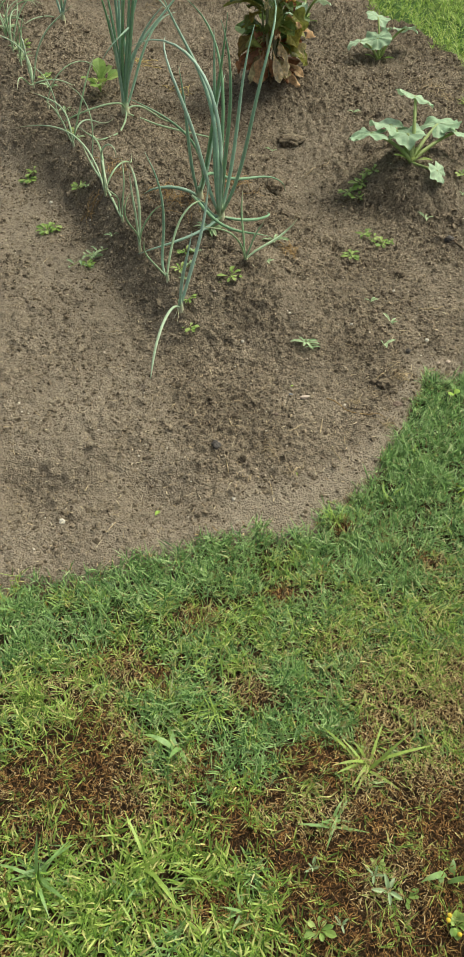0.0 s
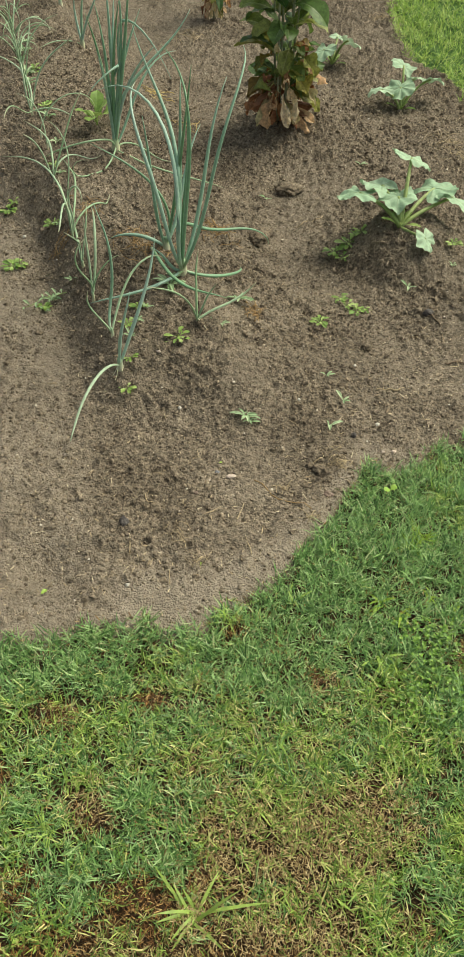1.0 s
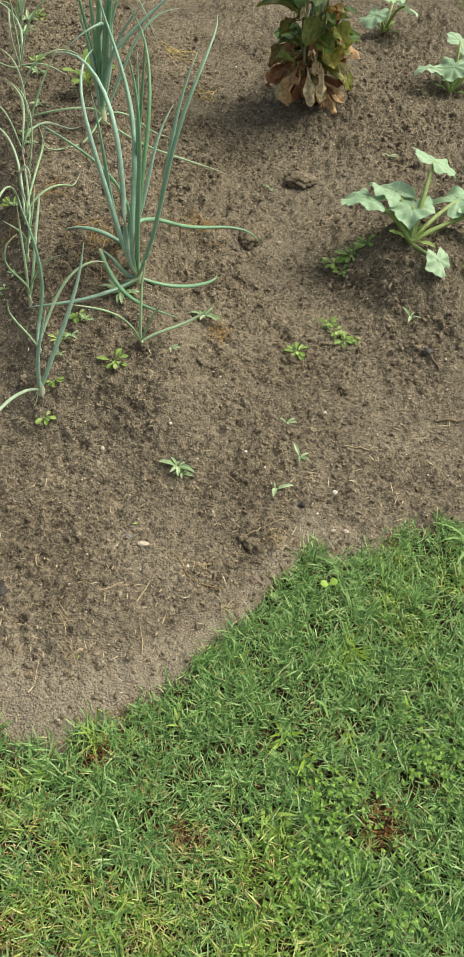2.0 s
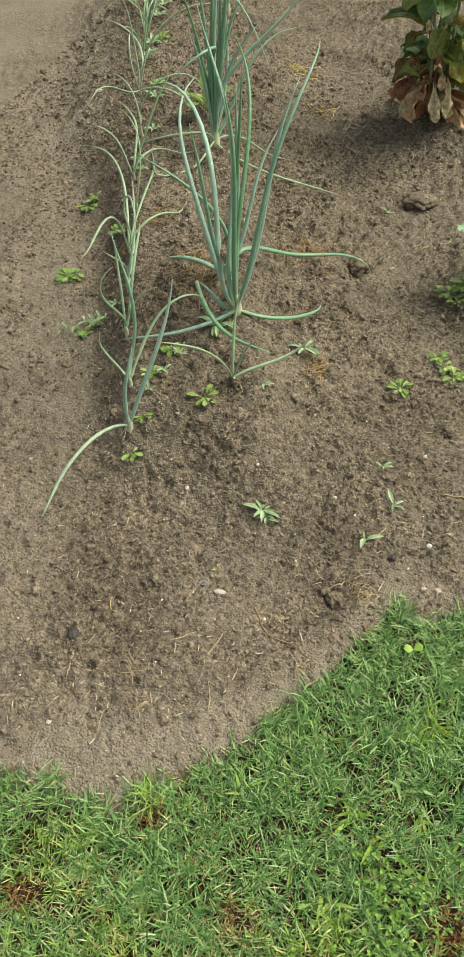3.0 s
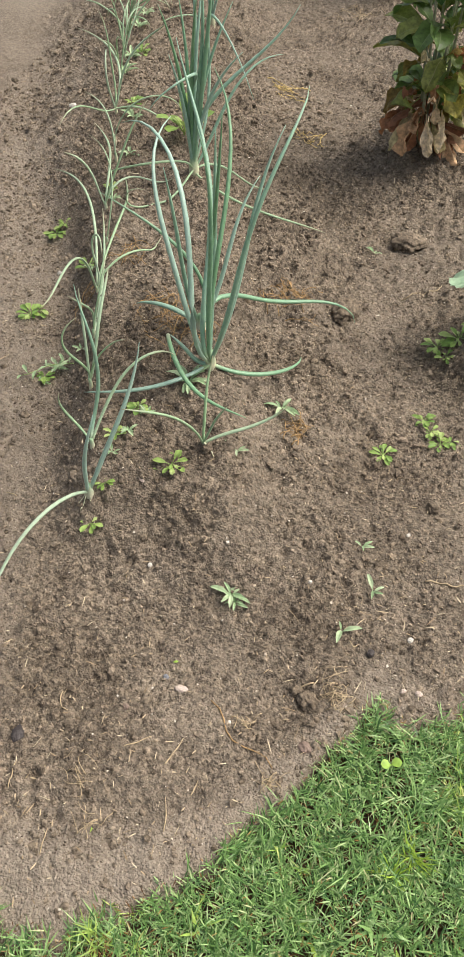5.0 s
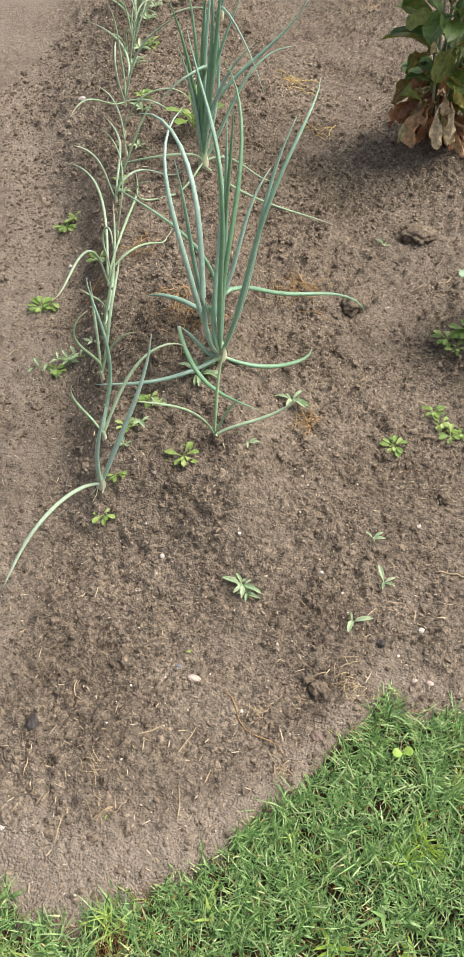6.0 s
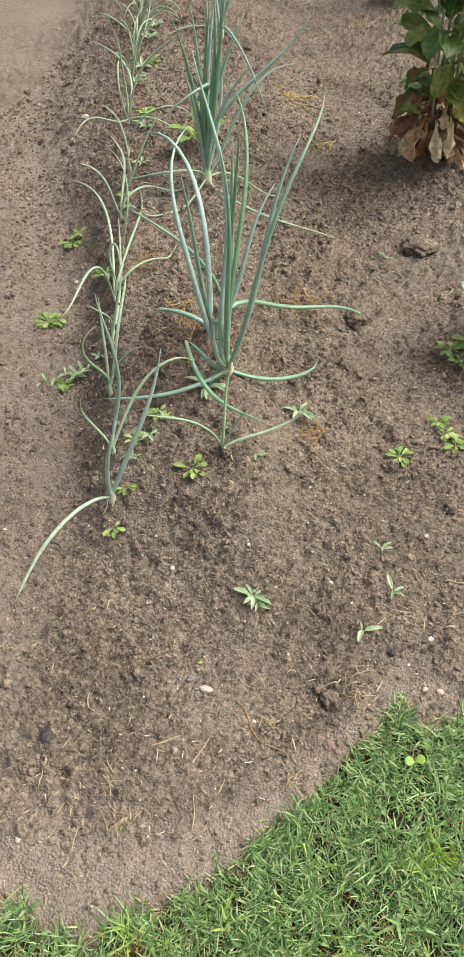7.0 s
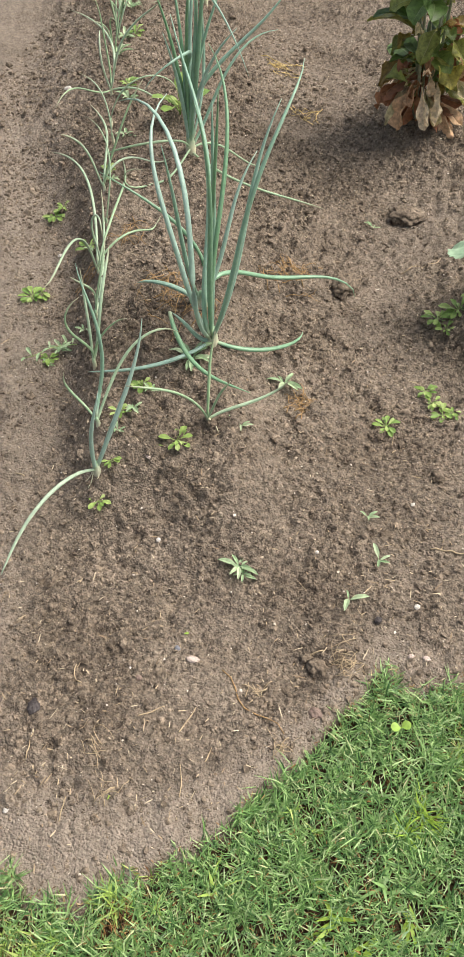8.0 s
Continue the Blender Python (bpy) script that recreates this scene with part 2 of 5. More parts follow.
GROUND = make_ground_material()
CRUMB = make_crumb_material("soil_lump", 0.72, 1.18)
FINE_CRUMB = make_crumb_material("soil_crumb", 0.66, 1.4)
ONION = make_leaf_material("onion_leaf", ((0.0, (0.185, 0.345, 0.19)), (0.35, (0.265, 0.435, 0.305)), (0.7, (0.33, 0.49, 0.39)), (1.0, (0.40, 0.55, 0.46))), 0.12, 0.36, "object", base=((0.50, 0.56, 0.36), 0.10), mottle=0.12)
ONION_THIN = make_leaf_material("young_onion_leaf", ((0.0, (0.28, 0.425, 0.23)), (1.0, (0.44, 0.565, 0.39))), 0.15, 0.5, "object", base=((0.46, 0.50, 0.34), 0.08), tip=((0.38, 0.36, 0.24), 0.75), mottle=0.15)
ONION_PALE = make_leaf_material("blanched_onion_leaf", ((0.0, (0.42, 0.54, 0.38)), (1.0, (0.54, 0.62, 0.46))), 0.15, 0.5, "object", mottle=0.12)
NECK = make_leaf_material("onion_neck", ((0.0, (0.66, 0.66, 0.44)), (1.0, (0.74, 0.72, 0.54))), 0.1, 0.45, "object", tip=((0.24, 0.38, 0.22), 0.45), mottle=0.12)
GRASS = make_leaf_material("lawn_blade", ((0.0, (0.038, 0.110, 0.032)), (0.35, (0.160, 0.305, 0.088)), (0.75, (0.315, 0.485, 0.172)), (0.97, (0.46, 0.60, 0.29)), (1.0, (0.62, 0.56, 0.33))), 0.28, 0.36)
GRASS_YELLOW = make_leaf_material("yellowing_blade", ((0.0, (0.060, 0.125, 0.020)), (0.40, (0.25, 0.41, 0.075)), (0.75, (0.46, 0.58, 0.15)), (1.0, (0.70, 0.64, 0.30))), 0.30, 0.42)
GRASS_FAR = make_leaf_material("sunny_blade", ((0.0, (0.17, 0.30, 0.040)), (0.6, (0.33, 0.49, 0.085)), (1.0, (0.52, 0.58, 0.19))), 0.35, 0.5)
DEAD_STRAW = make_leaf_material("bleached_blade", ((0.0, (0.14, 0.080, 0.030)), (0.5, (0.33, 0.23, 0.10)), (1.0, (0.66, 0.53, 0.29))), 0.15, 0.75)
GRASS_LIME = make_leaf_material("lime_blade", ((0.0, (0.22, 0.38, 0.035)), (1.0, (0.38, 0.52, 0.07))), 0.35, 0.5)
DEAD = make_leaf_material("dead_blade", ((0.0, (0.030, 0.013, 0.005)), (0.5, (0.165, 0.074, 0.020)), (0.85, (0.36, 0.195, 0.060)), (1.0, (0.52, 0.36, 0.15))), 0.15, 0.8)
STRAW = make_leaf_material("straw", ((0.0, (0.27, 0.19, 0.11)), (0.6, (0.46, 0.36, 0.22)), (1.0, (0.64, 0.55, 0.38))), 0.1, 0.7)
ORANGE_STRAW = make_leaf_material("withered_root", ((0.0, (0.17, 0.095, 0.045)), (0.6, (0.36, 0.23, 0.10)), (1.0, (0.52, 0.39, 0.20))), 0.1, 0.7)
WEED = make_leaf_material("weed_leaf", ((0.0, (0.15, 0.27, 0.055)), (0.6, (0.28, 0.41, 0.10)), (1.0, (0.43, 0.54, 0.19))), 0.3, 0.5, "object")
WEED_GREY = make_leaf_material("grey_weed_leaf", ((0.0, (0.25, 0.38, 0.19)), (1.0, (0.44, 0.55, 0.33))), 0.25, 0.55, "object")
CLOVER = make_leaf_material("clover_leaflet", ((0.0, (0.09, 0.19, 0.022)), (0.6, (0.17, 0.31, 0.040)), (1.0, (0.27, 0.42, 0.07))), 0.30, 0.5)
BRIGHT = make_leaf_material("seedling_leaf", ((0.0, (0.32, 0.50, 0.08)), (1.0, (0.40, 0.58, 0.12))), 0.35, 0.5, "object")
SQUASH = make_leaf_material("squash_leaf", ((0.0, (0.32, 0.47, 0.30)), (1.0, (0.43, 0.57, 0.39))), 0.22, 0.55, "object", vein=(0.40, 0.48, 0.30), mottle=0.2)
SQUASH_STEM = make_leaf_material("squash_stem", ((0.0, (0.24, 0.33, 0.10)), (1.0, (0.34, 0.42, 0.16))), 0.15, 0.5, "object", mottle=0.15)
VEG_GREEN = make_leaf_material("vegetable_leaf", ((0.0, (0.060, 0.125, 0.030)), (0.5, (0.125, 0.205, 0.050)), (0.8, (0.22, 0.28, 0.07)), (1.0, (0.36, 0.33, 0.08))), 0.3, 0.42, "object", vein=(0.42, 0.46, 0.26), mottle=0.4)
VEG_TURNED = make_leaf_material("turning_leaf", ((0.0, (0.15, 0.19, 0.035)), (0.45, (0.26, 0.095, 0.035)), (0.6, (0.33, 0.29, 0.06)), (1.0, (0.13, 0.19, 0.045))), 0.35, 0.55, "object", vein=(0.45, 0.40, 0.20), mottle=0.5)
VEG_DRY = make_leaf_material("dried_leaf", ((0.0, (0.17, 0.070, 0.036)), (0.35, (0.36, 0.165, 0.080)), (0.55, (0.52, 0.30, 0.15)), (0.8, (0.74, 0.58, 0.38)), (1.0, (0.46, 0.47, 0.19))), 0.30, 0.75, "object", vein=(0.50, 0.42, 0.28), mottle=0.45)
VEG_PALE = make_leaf_material("bleached_leaf", ((0.0, (0.72, 0.62, 0.40)), (0.5, (0.80, 0.66, 0.46)), (1.0, (0.66, 0.42, 0.25))), 0.38, 0.75, "object", vein=(0.78, 0.68, 0.50), mottle=0.45)
VEG_STEM = make_leaf_material("vegetable_stem", ((0.0, (0.23, 0.25, 0.15)), (1.0, (0.33, 0.33, 0.22))), 0.0, 0.6, "object")
PEBBLE = make_stone_material("pebble", ((0.0, (0.30, 0.23, 0.16)), (0.5, (0.48, 0.40, 0.29)), (1.0, (0.76, 0.70, 0.60))))
PALE_STONE = make_stone_material("pale_stone", ((0.0, (0.50, 0.40, 0.33)), (1.0, (0.60, 0.50, 0.43))))
WHITE_STONE = make_stone_material("white_stone", ((0.0, (0.58, 0.54, 0.47)), (1.0, (0.64, 0.60, 0.53))))
SLATE = make_stone_material("slate_chip", ((0.0, (0.21, 0.22, 0.24)), (1.0, (0.25, 0.26, 0.28))))
YELLOW_STRAW = make_leaf_material("yellow_straw", ((0.0, (0.46, 0.32, 0.10)), (1.0, (0.66, 0.52, 0.22))), 0.15, 0.7)
CHAR = make_stone_material("charred_wood", ((0.0, (0.040, 0.032, 0.030)), (1.0, (0.060, 0.048, 0.042))), 0.6)
RED_STONE = make_stone_material("red_stone", ((0.0, (0.19, 0.135, 0.105)), (1.0, (0.24, 0.17, 0.135))))
BARK = make_stone_material("twig_bark", ((0.0, (0.16, 0.11, 0.07)), (1.0, (0.22, 0.16, 0.11))), 0.9)
PETAL = make_leaf_material("petal", ((0.0, (0.72, 0.56, 0.05)), (1.0, (0.80, 0.66, 0.08))), 0.2, 0.5)


# ---- mesh tools ----
def mesh_of(name, verts, faces, mat, smooth=True, **floats):
    """A mesh from numpy arrays; faces: one array, or a list of arrays of three or four corners."""
    faces = faces if isinstance(faces, list) else [faces]
    me = bpy.data.meshes.new(name)
    me.vertices.add(len(verts))
    me.vertices.foreach_set("co", np.asarray(verts, np.float32).ravel())
    loops = np.concatenate([np.asarray(f, np.int32).ravel() for f in faces])
    sizes = np.concatenate([np.full(len(f), np.asarray(f).shape[1], np.int32) for f in faces])
    me.loops.add(len(loops))
    me.loops.foreach_set("vertex_index", loops)
    me.polygons.add(len(sizes))
    me.polygons.foreach_set("loop_start", np.concatenate([[0], np.cumsum(sizes)[:-1]]).astype(np.int32))
    me.update(calc_edges=True)
    me.polygons.foreach_set("use_smooth", np.full(len(sizes), smooth))
    for key, values in floats.items():
        me.attributes.new(key, "FLOAT", "POINT").data.foreach_set("value", np.asarray(values, np.float32).ravel())
    me.materials.append(mat)
    return me


def part(name, me, parent, label="", place=None):
    ob = new(name, me)
    ob.parent = parent
    if place is not None:
        ob.matrix_basis = place
    return tagged(ob, label) if label else ob


def thing(name, place, label, category, group=""):
    ob = new(name)
    ob.empty_display_size = 0.05
    ob.matrix_basis = place if isinstance(place, Matrix) else Matrix.Translation(place)
    return tagged(ob, label, category, group)


def solid(name, me, place, label, category, group="", kind=""):
    ob = new(name, me)
    ob.matrix_basis = place if isinstance(place, Matrix) else Matrix.Translation(place)
    return tagged(ob, label, category, group, kind)


def tube(points, radii, sides=8, flat=1.0):
    """Verts, faces and the way along of a round or flattened tube with closed ends."""
    points, n = np.asarray(points, float), len(points)
    tang = np.gradient(points, axis=0)
    tang /= np.linalg.norm(tang, axis=1)[:, None] + 1e-9
    ref = np.array([0.0, 0.0, 1.0]) if abs(tang[:, 2]).mean() < 0.7 else np.array([1.0, 0.3, 0.0])
    side = np.cross(tang, ref)
    side /= np.linalg.norm(side, axis=1)[:, None] + 1e-9
    up = np.cross(side, tang)
    ang = np.arange(sides) * 2 * np.pi / sides
    ring = side[:, None] * np.cos(ang)[None, :, None] + up[:, None] * (np.sin(ang) * flat)[None, :, None]
    verts = (points[:, None] + ring * np.asarray(radii)[:, None, None]).reshape(-1, 3)
    k, a = np.meshgrid(np.arange(n - 1), np.arange(sides), indexing="ij")
    b = (a + 1) % sides
    quads = np.stack([k * sides + a, k * sides + b, (k + 1) * sides + b, (k + 1) * sides + a], -1).reshape(-1, 4)
    verts = np.vstack([verts, points[:1], points[-1:]])
    r = np.arange(sides)
    caps = np.vstack([np.stack([np.full(sides, n * sides), (r + 1) % sides, r], -1), np.stack([np.full(sides, n * sides + 1), (n - 1) * sides + r, (n - 1) * sides + (r + 1) % sides], -1)])
    along = np.concatenate([np.repeat(np.linspace(0, 1, n), sides), [0, 1]])
    return verts, [quads, caps], along


def blades(root, az, rise, length, width, bend, rows=4):
    """Many tapered blades at once: roots, bearing, rise over the horizon, size, and how far each bends down."""
    n = len(root)
    s = np.linspace(0, 1, rows)
    ang = rise[:, None] - bend[:, None] * s
    step = np.stack([np.cos(ang) * np.cos(az)[:, None], np.cos(ang) * np.sin(az)[:, None], np.sin(ang)], -1) * (length / (rows - 1))[:, None, None]
    spine = root[:, None] + np.concatenate([np.zeros((n, 1, 3)), np.cumsum((step[:, 1:] + step[:, :-1]) / 2, 1)], 1)
    side = np.stack([-np.sin(az), np.cos(az), 0.35 * np.sin(az * 7)], -1)
    wide = width[:, None] * 0.5 * np.interp(s, (0, 0.3, 0.65, 1), (0.7, 1, 0.8, 0.04))
    verts = np.stack([spine - side[:, None] * wide[..., None], spine + side[:, None] * wide[..., None]], 2).reshape(n, rows * 2, 3)
    k = np.arange(rows - 1)
    quad = np.stack([2 * k, 2 * k + 1, 2 * k + 3, 2 * k + 2], -1)
    faces = (quad[None] + (np.arange(n) * rows * 2)[:, None, None]).reshape(-1, 4)
    return verts.reshape(-1, 3), faces


ICO_V = np.array([(0, -0.526, 0.851), (0, 0.526, 0.851), (0, -0.526, -0.851), (0, 0.526, -0.851), (0.851, 0, 0.526), (-0.851, 0, 0.526), (0.851, 0, -0.526), (-0.851, 0, -0.526), (-0.526, 0.851, 0), (0.526, 0.851, 0), (-0.526, -0.851, 0), (0.526, -0.851, 0)])
ICO_F = np.array([(0, 4, 1), (0, 1, 5), (0, 5, 10), (0, 10, 11), (0, 11, 4), (1, 4, 9), (1, 9, 8), (1, 8, 5), (5, 8, 7), (5, 7, 10), (10, 7, 2), (10, 2, 11), (11, 2, 6), (11, 6, 4), (4, 6, 9), (9, 6, 3), (9, 3, 8), (8, 3, 7), (7, 3, 2), (2, 3, 6)])


def lumps(centre, size, squash=0.75, shape=0):
    """Many small irregular stones or crumbs at once."""
    n = len(centre)
    base_v, base_f = (ICO_V, ICO_F) if shape == 0 else (OCT_V, OCT_F)
    v = base_v[None] * rng.uniform(0.5, 1.25, (n, len(base_v), 1)) * rng.uniform(0.7, 1.25, (n, 1, 3))
    a = rng.uniform(0, 6.28, n)
    c, s = np.cos(a)[:, None], np.sin(a)[:, None]
    if shape == 0:
        v = v @ np.array([[0.8, 0.36, 0.48], [-0.6, 0.48, 0.64], [0.0, -0.8, 0.6]])
    v = np.stack([v[..., 0] * c - v[..., 1] * s, v[..., 0] * s + v[..., 1] * c, v[..., 2] * squash], -1)
    v = v * size[:, None, None] + centre[:, None]
    return v.reshape(-1, 3), (base_f[None] + (np.arange(n) * len(base_v))[:, None, None]).reshape(-1, 3)


OCT_V = np.array([(1, 0, -0.5), (-1, 0, -0.5), (0, 1, -0.5), (0, -1, -0.5), (0.1, 0.1, 0.9)], float)
OCT_F = np.array([(0, 2, 4), (2, 1, 4), (1, 3, 4), (3, 0, 4)])


def ball_mesh(name, rx, ry, rz, mat, seed, rough=0.12):
    """One rounded, knobbly stone or clod, resting on z = 0."""
    bm = bmesh.new()
    bmesh.ops.create_icosphere(bm, subdivisions=4, radius=1)
    for v in bm.verts:
        d = 1 + rough * (noise.fractal(v.co * 1.6 + Vector((seed * 3.1, seed, 0)), 0.8, 2.0, 4)) + rough * 0.6 * noise.noise(v.co * 5 + Vector((seed, 0, 0))) + rough * 0.3 * noise.noise(v.co * 13 + Vector((0, seed, 0)))
        v.co = Vector((v.co.x * rx * d, v.co.y * ry * d, v.co.z * rz * d + rz * 0.55))
    me = bpy.data.meshes.new(name)
    bm.to_mesh(me)
    bm.free()
    me.polygons.foreach_set("use_smooth", [True] * len(me.polygons))
    me.materials.append(mat)
    return me


# ---- ground ----
def spread(lo, hi, step, far, growth=1.35):
    core = list(np.arange(lo, hi, step))
    out_lo, out_hi, d = [], [], step
    x = lo
    while x > -far:
        d *= growth if x > -1.7 else 1.5
        x -= d
        out_lo.append(x)
    x, d = core[-1], step
    while x < far:
        d *= growth if x < 1.7 else 1.5
        x += d
        out_hi.append(x)
    return np.array(out_lo[::-1] + core + out_hi)


def build_ground():
    xs = spread(-0.95, 1.06, 0.0047, 900, 1.08)
    xs = np.concatenate([xs[xs < -1.75], np.arange(-1.74, -0.955, 0.007), xs[xs >= -0.95]])
    ys = spread(0.2, 1.12, 0.012, 900, 1.2)
    ys = np.concatenate([ys[:np.argmax(ys >= 1.12)], np.arange(1.12, 3.0, 0.0046), np.arange(3.0, 5.9, 0.009), 5.9 + np.cumsum(0.011 * 1.35 ** np.arange(1, 36))])
    gx, gy = np.meshgrid(xs, ys, indexing="ij")
    gz = ground_at(gx, gy)
    outside = np.maximum(np.abs(gx) - 3, np.abs(gy - 3) - 4)
    gz = np.where(outside > 0, gz * np.exp(-np.clip(outside, 0, 50)), gz)
    verts = np.stack([gx, gy, gz], -1).reshape(-1, 3)
    nx, ny = len(xs), len(ys)
    i, j = np.meshgrid(np.arange(nx - 1), np.arange(ny - 1), indexing="ij")
    faces = np.stack([i * ny + j, (i + 1) * ny + j, (i + 1) * ny + j + 1, i * ny + j + 1], -1).reshape(-1, 4)
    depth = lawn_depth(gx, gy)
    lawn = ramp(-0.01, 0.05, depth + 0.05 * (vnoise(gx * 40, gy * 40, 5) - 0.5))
    # dry, pale crust in a band along the lawn and on the trodden path beside the ridge
    band = ramp(-0.20, -0.03, depth) * ramp(0.9, 0.5, gx) * ramp(2.6, 1.6, gy)
    path = ramp(-0.36, -0.50, (gx + 0.40 * (gy - 2.55)) / 1.077) * 0.42
    wash = 0.5 * np.exp(-((gx - 0.95) ** 2 + (gy - 2.62) ** 2) / 0.13 ** 2) + 0.35 * np.exp(-((gx - 0.42) ** 2 + (gy - 3.3) ** 2) / 0.2 ** 2)
    dips = np.exp(-((gx + 0.22) ** 2 + (gy - 1.46) ** 2) / 0.10 ** 2) + np.exp(-((gx + 0.55) ** 2 + (gy - 1.48) ** 2) / 0.12 ** 2)
    dry = np.clip((1.15 * band * ramp(-0.12, 0.10, gx) * (1 - 0.8 * dips) + path + wash + 0.55 * np.exp(-((gx - 0.20) / 0.2) ** 2 - ((gy - 1.46) / 0.1) ** 2)) * (0.35 + 1.1 * fbm(gx * 9, gy * 9, 12, 4)), 0, 0.85)
    smooth = 1 - ramp(0.30, 0.55, fbm(gx * 4, gy * 4, 17, 3))
    dry = np.clip(dry + (0.2 * smooth + 0.16 * path / 0.42 * fbm(gx * 17, gy * 17, 14, 3)) * np.where(gx > -1.25, ramp(0.35, 0.6, fbm(gx * 23, gy * 23, 19, 3) + 0.12), 0.6), 0, 0.9)
    turf = np.maximum.reduce([ramp(0.95, 1.2, gx), ramp(-0.7, -0.95, gx), ramp(0.35, 0.15, gy), ramp(2.2, 2.6, gy)])
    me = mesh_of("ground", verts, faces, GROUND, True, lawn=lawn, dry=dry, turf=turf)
    tagged(new("ground", me), "dug brown garden soil meeting a worn lawn", "ground", kind="structure")


build_ground()

# ---- onions ----
S = np.linspace(0, 1, 19)


def stalk(az, twist, lean, curl, curl2, curl3, length):
    """The line of a leaf from its foot: bearing and twist, and its lean from upright, which grows along it."""
    s = (S[:-1] + S[1:]) / 2
    th = np.radians(lean + curl * s + curl2 * s * s + curl3 * s ** 3)
    b = np.radians(az + twist * s)
    step = np.stack([np.sin(th) * np.cos(b), np.sin(th) * np.sin(b), np.cos(th)], -1) * length / (len(S) - 1)
    return np.vstack([np.zeros(3), np.cumsum(step, 0)])


def leaf(plant, az, twist, lean, curl, curl2, curl3, length, width, mat=None, foot=(0, 0, 0.012)):
    """One hollow onion leaf, slender at the neck and tapering to its tip."""
    width *= 1.45 if width > 0.0078 else 1.25
    line = stalk(az, twist, lean, curl, curl2, curl3, length)
    wob = (0.0012 if width > 0.011 else 0.0022) * (np.sin(S * 8 + az) - math.sin(az)) * S
    line = line + np.stack([wob, -wob, wob * 0], -1) + np.array(foot)
    # lying stretches rest on the soil
    base = plant.matrix_basis.translation
    floor_z = ground_at(line[:, 0] + base.x, line[:, 1] + base.y) - base.z + width * 0.55
    line[3:, 2] = np.maximum(line[3:, 2], floor_z[3:])
    for _ in range(2):
        line[4:-1, 2] = 0.25 * line[3:-2, 2] + 0.5 * line[4:-1, 2] + 0.25 * line[5:, 2]
    r = 0.5 * width * np.interp(S, (0, 0.06, 0.3, 0.6, 0.85, 1.0), (0.75, 0.8, 1.0, 0.85, 0.5, 0.10) if width > 0.011 else (0.8, 0.85, 1.0, 0.92, 0.7, 0.22))
    v, f, along = tube(line, r, 8, 0.8)
    part("leaf", mesh_of("leaf", v, f, mat or (ONION if width > 0.011 else ONION_THIN), True, along=along), plant)


def onion(x, y, label, neck=0.008, group="onion rows"):
    p = thing("onion_plant", at(x, y), label, "onion", group)
    k = np.linspace(0, 1, 6)
    line = np.stack([0.002 * np.sin(k * 3), 0 * k, -0.02 + (0.028 + neck * 3.4) * k], -1)
    v, f, along = tube(line, neck * np.interp(k, (0, 0.35, 0.6, 1), (0.85, 1.15, 1.0, 0.66)), 10)
    part("neck", mesh_of("neck", v, f, NECK, True, along=along), p, "whitish onion neck")
    return p


main = onion(-0.003, 2.561, "large onion plant with long blue-green hollow leaves", 0.013)
leaf(main, 215, -135, 27, -114, 235, -55, 0.646, 0.011)
leaf(main, 85, 65, -42, 97, 117, -46, 0.847, 0.0088)
leaf(main, 71, 76, -28, 225, -111, -72, 0.770, 0.012)
leaf(main, -138, 92, 2, -29, -80, 32, 0.721, 0.010)
leaf(main, -127, 7, -33, 67, -47, -25, 0.580, 0.011)
leaf(main, -59, 165, 36, -100, 50, 117, 0.789, 0.010)
leaf(main, 108, -50, 30, -58, 12, 21, 0.566, 0.012)
leaf(main, -74, 59, 11, 8, -24, -13, 0.631, 0.011)
leaf(main, 2, 99, 112, -21, 19, 9, 0.337, 0.009)
# one leaf is bent over: it rises a little, kinks and hangs down to the soil
leaf(main, 222, -41, 91, -262, 343, -114, 0.136, 0.0095)
leaf(main, -62, 67, 88, 244, -612, 395, 0.304, 0.0085, foot=(-0.089, -0.037, 0.106))
leaf(main, 73, -89, -84, -16, -9, -10, 0.354, 0.008)
second = onion(-0.071, 2.675, "large onion plant with some leaves lying on soil", 0.012)
leaf(second, 74, -56, 5, 819, -1761, 1122, 0.591, 0.0105)
leaf(second, -179, -19, 50, 78, 4, -2, 0.210, 0.010)
leaf(second, 30, -27, 24, -145, 35, 24, 0.464, 0.008)
leaf(second, -136, 8, 20, -60, 77, -28, 0.456, 0.010)
leaf(second, 55, 11, 43, -93, 79, 29, 0.399, 0.010)
leaf(second, -30, -20, 16, -19, 23, -8, 0.623, 0.010)
fore = onion(0.070, 2.322, "small onion plant with three arching leaves and bare root", 0.0045)
leaf(fore, -76, -17, -21, -17, 6, 3, 0.210, 0.007)
leaf(fore, 64, -29, -15, -53, -14, 11, 0.275, 0.006)
leaf(fore, 30, -4, 54, 96, -86, -38, 0.215, 0.007)
leaf(fore, -176, 2, -16, -17, 3, 3, 0.145, 0.006)
shoulder = onion(-0.138, 2.144, "young onion leaning over, one pale leaf lying flat", 0.009)
leaf(shoulder, 35, 37, 25, -14, 83, -81, 0.393, 0.0098)
leaf(shoulder, 109, 121, -14, 37, -81, 38, 0.265, 0.0090)
leaf(shoulder, -108, 5, 47, 61, 159, -148, 0.353, 0.0076, ONION_PALE)
YOUNG = "thin young onion plant on the ridge shoulder"
